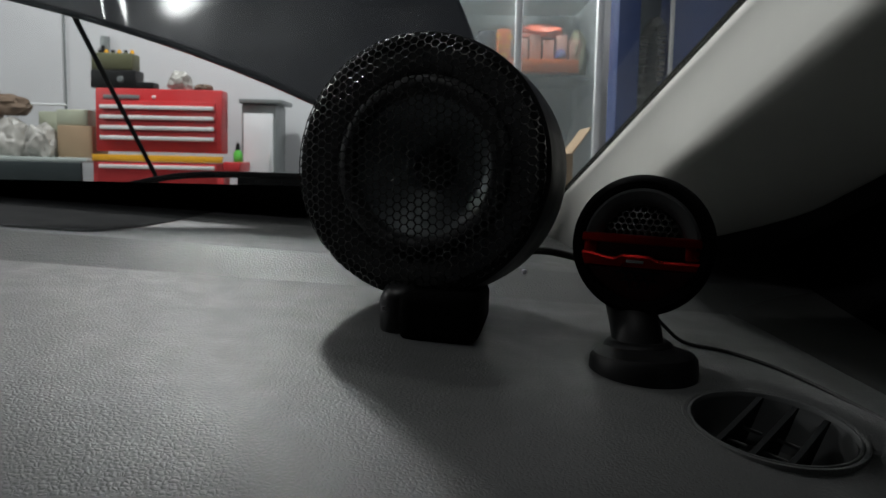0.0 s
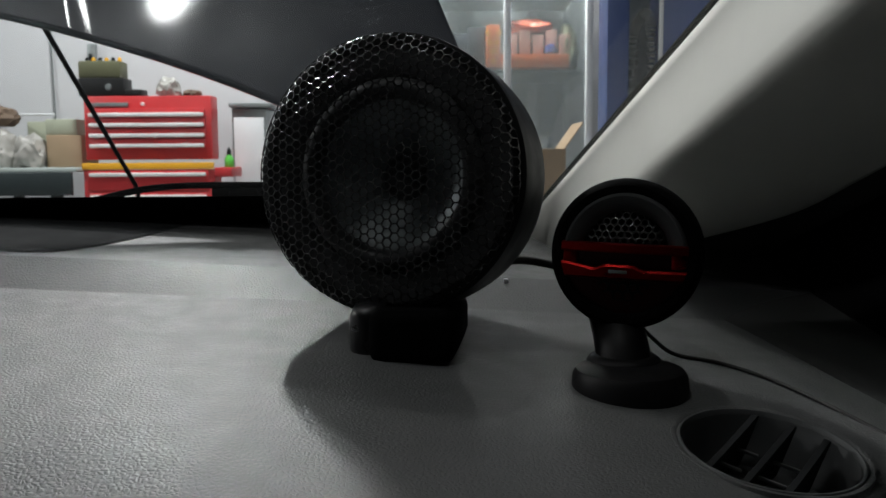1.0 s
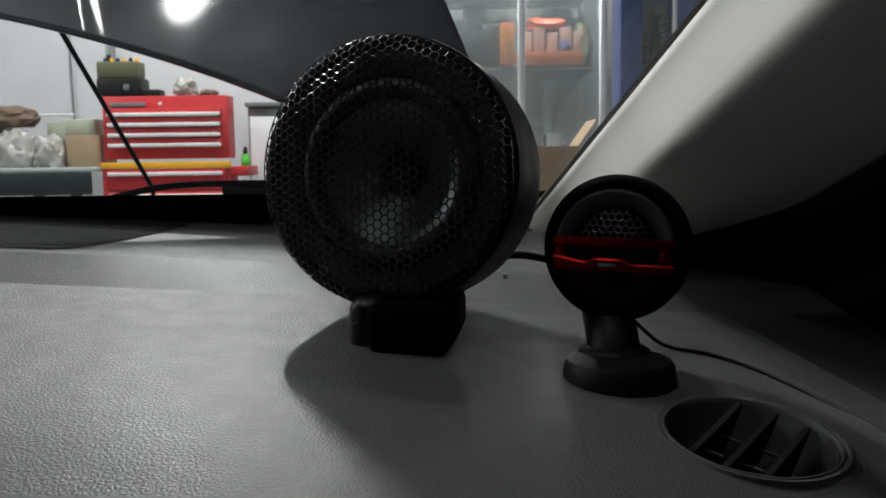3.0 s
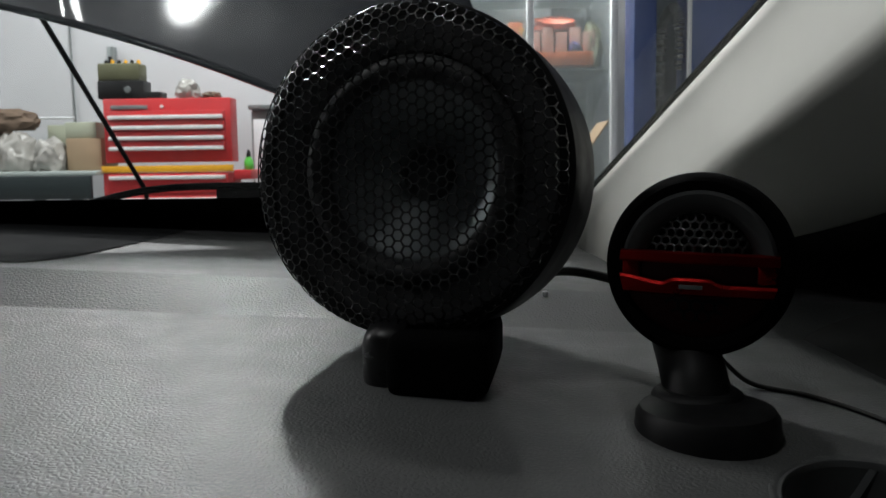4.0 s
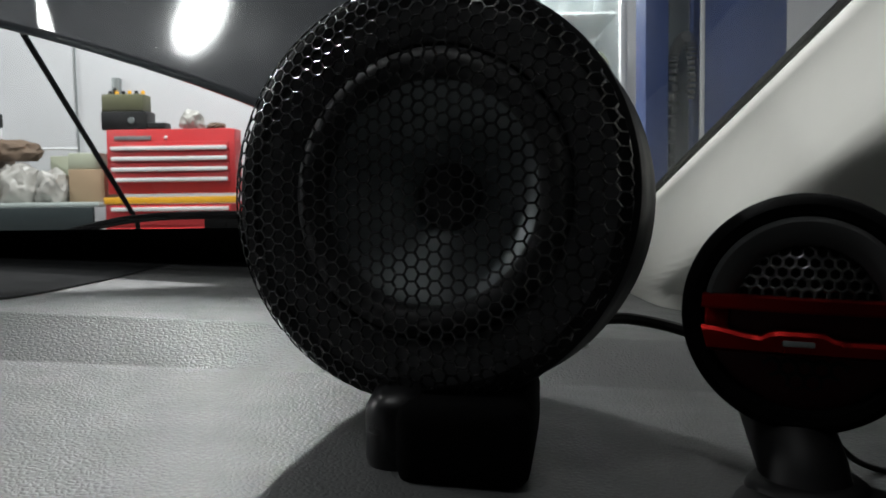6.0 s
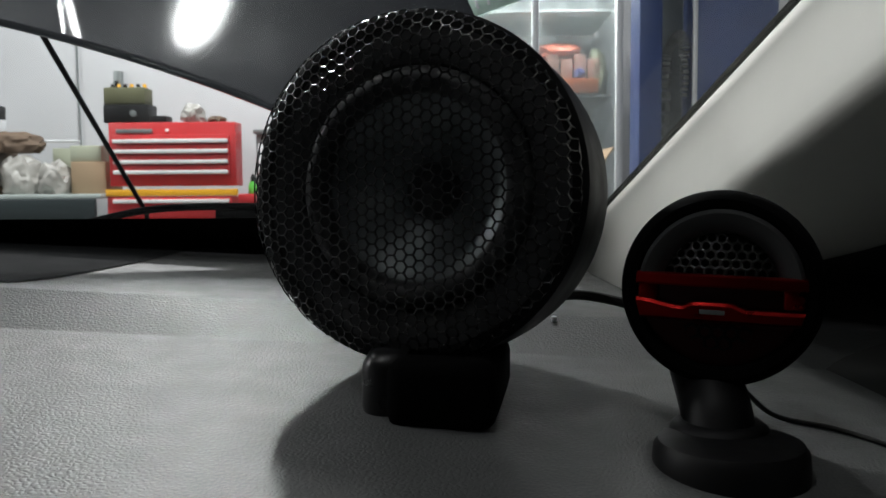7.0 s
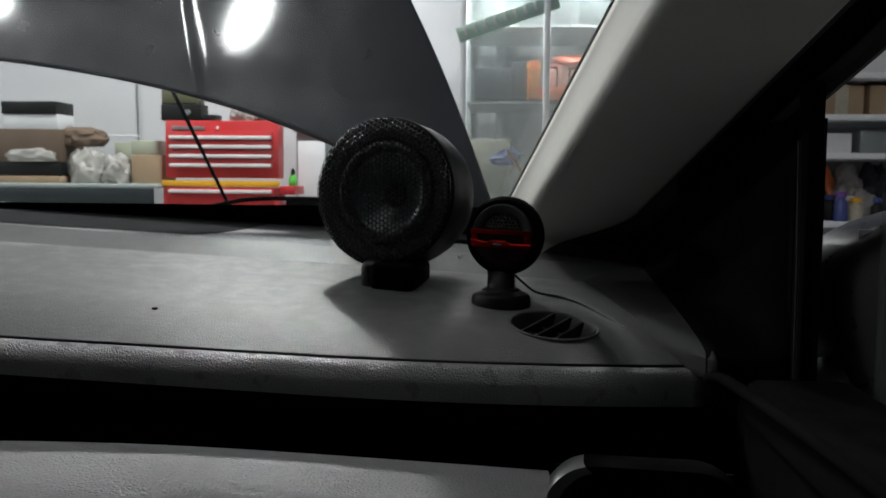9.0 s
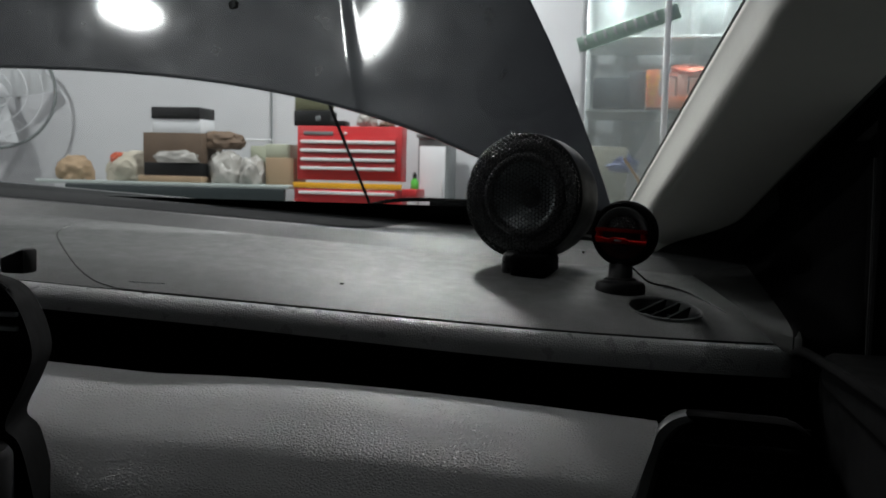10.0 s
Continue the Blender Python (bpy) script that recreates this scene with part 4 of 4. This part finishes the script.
shell("cabin_floor", (-0.45, -0.5, 0.55), (1.75, 2.6, 0.06), SEAT, "dark carpeted cabin floor", "cabin floor")
shell("driver_side", (-1.33, -0.5, 0.885), (0.05, 2.6, 0.47), SEAT, "dark driver side of the cabin", "cabin wall")


def car_body():
    t = thing("car_body", (-0.45, 0.0, 0), "plain dark lower body of the parked car on four wheels", "car body", kind="structure")
    part("floor_pan", box((-0.45, -0.3, 0.39), (1.70, 3.0, 0.26), 0.05), PAINT, t)
    part("front_body", box((-0.45, 1.42, 0.62), (1.70, 0.72, 0.78), 0.08), PAINT, t)
    for x in (-1.2, 0.3):
        for y in (1.35, -1.25):
            turn = Matrix.Translation((x, y, 0.31)) @ pose(0, 0, 0, 0, 90, 0)
            wheel = part("wheel", lathe([(0.2, -0.095), (0.28, -0.1), (0.305, -0.08), (0.31, -0.03), (0.31, 0.03), (0.305, 0.08), (0.28, 0.1), (0.2, 0.095)], turn, 40), RUBBER, t, "black rubber tyre")
            part("rim", lathe([(0, 0.05), (0.06, 0.06), (0.16, 0.04), (0.2, 0.09), (0.2, -0.09), (0.16, -0.04), (0.06, -0.06), (0, -0.05)], turn, 32), SILVER, wheel)


car_body()


def door():
    t = thing("car_door", (0.4, -0.2, 0.6), "dark plastic front door panel with window", "car door")
    part("door_panel", box((0.36, -0.40, 0.9), (0.08, 1.3, 0.58), 0.015), DEEP_BLACK, t)
    rail = [(0.30, 0.24, 1.192), (0.302, 0.2, 1.200), (0.308, 0.05, 1.204), (0.31, -0.1, 1.206), (0.32, -0.6, 1.206)]
    part("top_rail", tube(smooth_path(rail), 0.004, 16), DEEP_BLACK, t, "black padded door top")
    part("door_sill", box((0.345, -0.36, 1.19), (0.07, 1.1, 0.03), 0.008), DEEP_BLACK, t, "black plastic window sill")
    part("front_bar", box((0.358, 0.22, 1.275), (0.012, 0.022, 0.25), 0.004), DEEP_BLACK, t, "upright bar before the window")
    part("bar_seal", tube([(0.349, 0.208, 1.20), (0.3485, 0.208, 1.27), (0.347, 0.21, 1.36)], 0.0011, 6), RUBBER, t)
    part("rear_shutter", box((0.42, -1.25, 1.4), (0.05, 1.0, 0.6), 0.01), SEAT, t, "dark rear door")
    edge = [Vector((edge_at(z).x + 0.168, edge_at(z).y - 0.202, z)) for z in np.linspace(1.37, 1.66, 30)]
    part("window_seal", tube(edge, 0.009, 8), RUBBER, t, "black window seal")
    v = [(0.352, 0.23, 1.16), (0.352, 0.23, 1.376), (0.36, 0.3, 1.376), (0.33, 0.5, 1.3), (0.33, 0.5, 1.16), (0.372, 0.23, 1.16), (0.372, 0.23, 1.376), (0.38, 0.3, 1.376), (0.35, 0.5, 1.3), (0.35, 0.5, 1.16)]
    finish("sail_panel", v, [(0, 1, 2, 3, 4), (9, 8, 7, 6, 5), (0, 5, 6, 1), (1, 6, 7, 2), (2, 7, 8, 3), (3, 8, 9, 4), (4, 9, 5, 0)], DEEP_BLACK, t, "black corner panel behind the door mirror")
    ob = part("window_pane", box((0.40, -0.3, 1.35), (0.004, 1.0, 0.5)), WIND, t, smooth=False)
    ob.visible_shadow = False


door()


def door_mirror():
    t = thing("door_mirror", (0.52, 0.24, 1.12), "dark grey door mirror housing outside the window", "door mirror")
    b = bmesh.new()
    bmesh.ops.create_uvsphere(b, u_segments=32, v_segments=20, radius=1)
    for q in b.verts:
        c = q.co
        k = 0.12 if c.y < 0 else 0.45
        q.co = Vector((math.copysign(abs(c.x) ** 0.6, c.x) * 0.10, math.copysign(abs(c.y) ** 0.7, c.y) * 0.10 * k * 2, math.copysign(abs(c.z) ** 0.6, c.z) * 0.075))
    b.transform(Matrix.Translation((0.495, 0.30, 1.243)) @ pose(0, 0, 0, 0, -14, 12))
    part("housing", b, BLACK_SATIN, t)
    part("mirror_glass", box((0.495, 0.279, 1.243), (0.16, 0.003, 0.11), 0.001, None), SILVER, t)
    part("arm", tube([(0.37, 0.29, 1.17), (0.46, 0.30, 1.20)], 0.018, 12), BLACK, t)


door_mirror()


# ---- loudspeaker pod ----
def speaker_pod():
    c = Vector((0.0405, 0.4275, 1.3197))
    foot = Vector((0.056, 0.452, dash_z(0.056, 0.452)))
    t = thing("speaker_pod", foot, "round black loudspeaker pod with hexagonal steel grille on the dashboard", "speaker")
    m = facing(c, -18.5, 4.6)
    R = 0.0704
    shell_profile = [(R - 0.006, -0.003), (R - 0.002, -0.0025), (R + 0.0003, -0.0035), (R + 0.0006, -0.006), (R, -0.02), (R, -0.04), (R - 0.001, -0.052), (R - 0.004, -0.066), (R - 0.012, -0.081), (R - 0.028, -0.093), (R - 0.05, -0.1), (0, -0.102)]
    part("housing", lathe(shell_profile, m, 96), POD_BLACK, t)
    def dome(r):
        k = max(0.0, (r - 0.050) / (R - 0.050))
        return -0.0028 + 0.014 * math.sqrt(max(0.0, 1 - min(k, 1.0) ** 2.2))
    v, f = hex_mesh(m, R - 0.0012, 0.00263, 0.00074, 0.0011, dome, None, 2.5, True)
    finish("grille", v, f, GRILLE, t, "black steel grille of hexagonal holes", False)
    ring = part("basket_ring", lathe([(R - 0.003, -0.004), (0.054, -0.004), (0.050, -0.006), (0.049, -0.009)], m, 72), SURROUND, t)
    roll = [(0.049 - 0.0055 * (1 - math.cos(a)), -0.008 + 0.0075 * math.sin(a)) for a in np.linspace(0, math.pi, 12)]
    part("surround", lathe(roll, m, 72), SURROUND, t, "black rubber cone surround")
    cone = [(0.038, -0.008)] + [(0.038 - 0.026 * k, -0.008 - 0.021 * k ** 1.2) for k in np.linspace(0.05, 1, 10)]
    part("cone", lathe(cone, m, 72), CONE, t, "dark satin speaker cone")
    part("dust_cap", lathe([(0.0125, -0.0288), (0.0115, -0.0275), (0.008, -0.0258), (0.004, -0.0249), (0, -0.0246)], m, 40), SURROUND, t)
    # stand
    zb = foot.z
    neck = part("neck", box((0, 0, 0.006), (0.041, 0.080, 0.026), 0.006, Matrix.Translation((0.0575, 0.434, zb)) @ pose(0, 0, 0, -2, 0, -7), None, 3), DEEP_BLACK, t)
    ck = box((0.0325, 0.430, zb + 0.007), (0.02, 0.05, 0.03), 0.0085, None, None, 5)
    part("bracket_cheek", ck, BLACK_SATIN, t, "rounded black bracket cheek")


speaker_pod()


# ---- tweeter pod ----
def tweeter_pod():
    c = Vector((0.153, 0.394, 1.2825))
    base = Vector((0.152, 0.376, dash_z(0.152, 0.376)))
    t = thing("tweeter_pod", base, "round black tweeter pod with red metal band on stand", "tweeter")
    m = facing(c, -19, 3, -1.5)
    R = 0.0352
    prof = [(0.0275, 0.001), (0.029, 0.0035), (R - 0.0035, 0.004), (R - 0.0012, 0.002), (R, -0.003), (R, -0.012), (R - 0.003, -0.022), (R - 0.010, -0.031), (R - 0.02, -0.036), (0, -0.038)]
    part("housing", lathe(prof, m, 80), DEEP_BLACK, t)
    rows = []
    for a in np.linspace(radians(8), radians(172), 60):
        rows.append([m @ Vector((r * math.cos(a), r * math.sin(a), h)) for r, h in ((0.0285, 0.0005), (0.0282, 0.004), (0.0268, 0.0058), (0.0235, 0.0052), (0.0205, 0.0028), (0.0198, 0.0))])
    v, f = sheet(rows)
    finish("bezel", v, f, DASH_DARK, t, "satin dark grey inner ring")
    rows = []
    for y in np.linspace(-0.011, -0.0285, 10):
        w = math.sqrt(max(0.0292 ** 2 - y * y, 1e-8))
        rows.append([m @ Vector((x, y, 0.004 - 0.004 * ((y + 0.011) / -0.0175) ** 1.2 - 0.003 * (x / 0.03) ** 2)) for x in np.linspace(-w, w, 16)])
    v, f = sheet(rows)
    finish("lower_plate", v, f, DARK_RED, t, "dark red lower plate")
    part("recess", lathe([(0.0285, -0.0005), (0.015, -0.002), (0, -0.0025)], m, 48), BLACK, t)
    def keep(x, y):
        return y > 0.0045
    def bulge(r):
        return 0.0015 + 0.0062 * (1 - (r / 0.02) ** 2)
    v, f = hex_mesh(m, 0.0200, 0.0020, 0.0013, 0.0012, bulge, keep, 30)
    finish("mesh_cover", v, f, MESH, t, "perforated black metal cover")
    v, f = hex_mesh(m, 0.0265, 0.00256, 0.0015, 0.0012, lambda r: 0.0062 - 0.0065 * (r / 0.0265) ** 2, lambda x, y: y < -0.0135, 30)
    finish("lower_mesh", v, f, POD_BLACK, t, "perforated black lower cover")
    # red band across the face with a slot
    def band(y, z, x0=-0.0288, x1=0.0288, n=24):
        out = []
        for k in range(n + 1):
            x = x0 + (x1 - x0) * k / n
            lim = math.sqrt(max(0.029 ** 2 - y * y, 0))
            x = max(-lim, min(lim, x))
            out.append(m @ Vector((x, y, z + 0.0035 * (1 - (x / 0.034) ** 2))))
        return out
    v, f = sheet([band(0.0052, -0.001), band(0.0052, 0.004), band(0.0045, 0.005), band(0.0015, 0.0052), band(0.0008, 0.0046)])
    bd = finish("red_band", v, f, RED_METAL, t, "glossy red metal band with a slot")
    rows = []
    for k in range(25):
        x = -0.0288 + 0.0576 * k / 24
        yl = -0.0045 - 0.0022 * step(-0.028, -0.012, x) + 0.0018 * step(-0.012, -0.0085, x) - 0.002 * step(0.004, 0.009, x)
        yb = -0.0115
        zz = 0.0035 * (1 - (x / 0.034) ** 2)
        rows.append([m @ Vector((max(-math.sqrt(0.029 ** 2 - y * y), min(math.sqrt(0.029 ** 2 - y * y), x)), y, z + zz)) for y, z in ((yl + 0.0006, 0.0), (yl + 0.0003, 0.0045), (yl - 0.0008, 0.0054), (yb + 0.001, 0.005), (yb, 0.0035), (yb, -0.001))])
    v, f = sheet(rows)
    finish("lower_band", v, f, RED_METAL, bd)
    # The slot's inner shade is coloured in with the darker red.
    rows = [band(0.0008, 0.0015), band(-0.006, 0.0008)]
    v, f = sheet(rows)
    finish("slot", v, f, DARK_RED, bd, "recessed slot, its red darkened for the shade inside")
    for s in (-1, 1):
        part("slot_end", box((s * 0.0245, -0.002, 0.0035), (0.007, 0.008, 0.004), 0.0012, m), RED_METAL, bd)
    part("emblem", box((-0.002, -0.0078, 0.009), (0.0085, 0.0016, 0.0006), 0.0002, m), GREY_METAL, bd, "tiny pale emblem bar")
    # stand: disc foot, waisted stem and ball joint
    zb = base.z
    foot = part("foot", lathe([(0, 0.0105), (0.019, 0.0102), (0.0238, 0.0090), (0.0254, 0.0066), (0.0259, 0.001), (0.0256, -0.004), (0, -0.004)], Matrix.Translation((base.x, base.y, zb)), 56), BLACK, t, "round black foot")
    stem = smooth_path([(base.x, base.y + 0.012, zb + 0.006), (base.x, base.y + 0.017, zb + 0.014), (base.x, base.y + 0.027, zb + 0.022), (base.x - 0.001, 0.42, 1.26)], 5)
    part("stem", tube(stem, 0.0125, 28), BLACK, t, "thick black stem")
    part("collar", lathe([(0.0172, 0.0), (0.0165, 0.0015), (0.0145, 0.003), (0.012, 0.003)], Matrix.Translation((base.x, base.y + 0.013, zb + 0.0095)), 40), BLACK, t)


tweeter_pod()


# ---- cables ----
def cable(name, pts, r, label):
    tagged(part(name, tube(smooth_path(pts), r, 8), RUBBER), label, "cable")


cable("speaker_cable", [(0.098, 0.455, 1.272), (0.115, 0.462, 1.2715), (0.135, 0.45, 1.268), (0.152, 0.424, 1.262)], 0.0021, "black speaker cable from the pod to the tweeter")
cable("tweeter_wire", [(0.16, 0.405, 1.25), (0.172, 0.418, 1.238), (0.185, 0.424, dash_z(0.185, 0.424) + 0.002), (0.205, 0.416, dash_z(0.205, 0.416) + 0.001), (0.222, 0.395, dash_z(0.222, 0.395) + 0.001), (0.235, 0.365, dash_z(0.235, 0.365) + 0.001), (0.252, 0.325, dash_z(0.252, 0.325))], 0.001, "thin black wire running to the pillar trim")


# ---- centre console beside the glovebox ----
def centre_console():
    t = thing("centre_console", (-0.3187, 0.0245, 1.0189), "black centre console fascia with a rounded upper corner", "centre console")
    shift = Matrix.Translation((-0.018, 0, 0.006))
    outline = smooth_path([(-0.4335, 1.2526, 0), (-0.3023, 1.2543, 0), (-0.2711, 1.2518, 0), (-0.2514, 1.2444, 0), (-0.2383, 1.2264, 0), (-0.2309, 1.201, 0), (-0.2383, 1.1788, 0), (-0.2531, 1.1485, 0), (-0.2416, 1.1354, 0), (-0.2317, 1.1009, 0), (-0.2203, 1.0435, 0)], 5)
    loop = [(p.x, p.y) for p in outline] + [(-0.4335, 1.0435)]
    b = bmesh.new()
    front = [b.verts.new((x, -0.0165, z)) for x, z in loop]
    back = [b.verts.new((x - 0.025, 0.0409, z - 0.005)) for x, z in loop]
    b.faces.new(front), b.faces.new(back[::-1])
    for i in range(len(loop)):
        j = (i + 1) % len(loop)
        b.faces.new((front[i], back[i], back[j], front[j]))
    b.transform(shift)
    part("fascia", b, DEEP_BLACK, t)
    part("trim_line", tube([shift @ Vector((p.x, -0.0148, p.y + 0.001)) for p in outline[:16]], 0.0008, 6), BLACK_SATIN, t, "thin black trim line")
    for z in (1.2182, 1.228):
        part("button", box((-0.2481, -0.0181, z), (0.0148, 0.0049, 0.0033), 0.0008, shift), GREY_METAL, t)
    part("lower_cup", lathe([(0, 0.0164), (0.0246, 0.0164), (0.028, 0.0115), (0.0295, -0.049), (0, -0.049)], shift @ Matrix.Translation((-0.2629, -0.0411, 1.1214)), 28), BLACK_SATIN, t)
    part("pedestal", box((-0.3433, 0.0122, 0.81), (0.16, 0.05, 0.48), 0.01), DEEP_BLACK, t)


centre_console()


def mount_clip():
    top = 1.2603
    t = thing("mount_clip", (-0.2768, 0.0081, top), "small black wedge-shaped clip on the centre console", "clip")
    b = box((-0.2768, 0.0081, top + 0.0085), (0.0197, 0.0164, 0.018), 0.0025)
    for q in b.verts:
        if q.co.z > top + 0.01 and q.co.x < -0.2768:
            q.co.z -= 0.006
    part("clip_body", b, BLACK, t)


mount_clip()
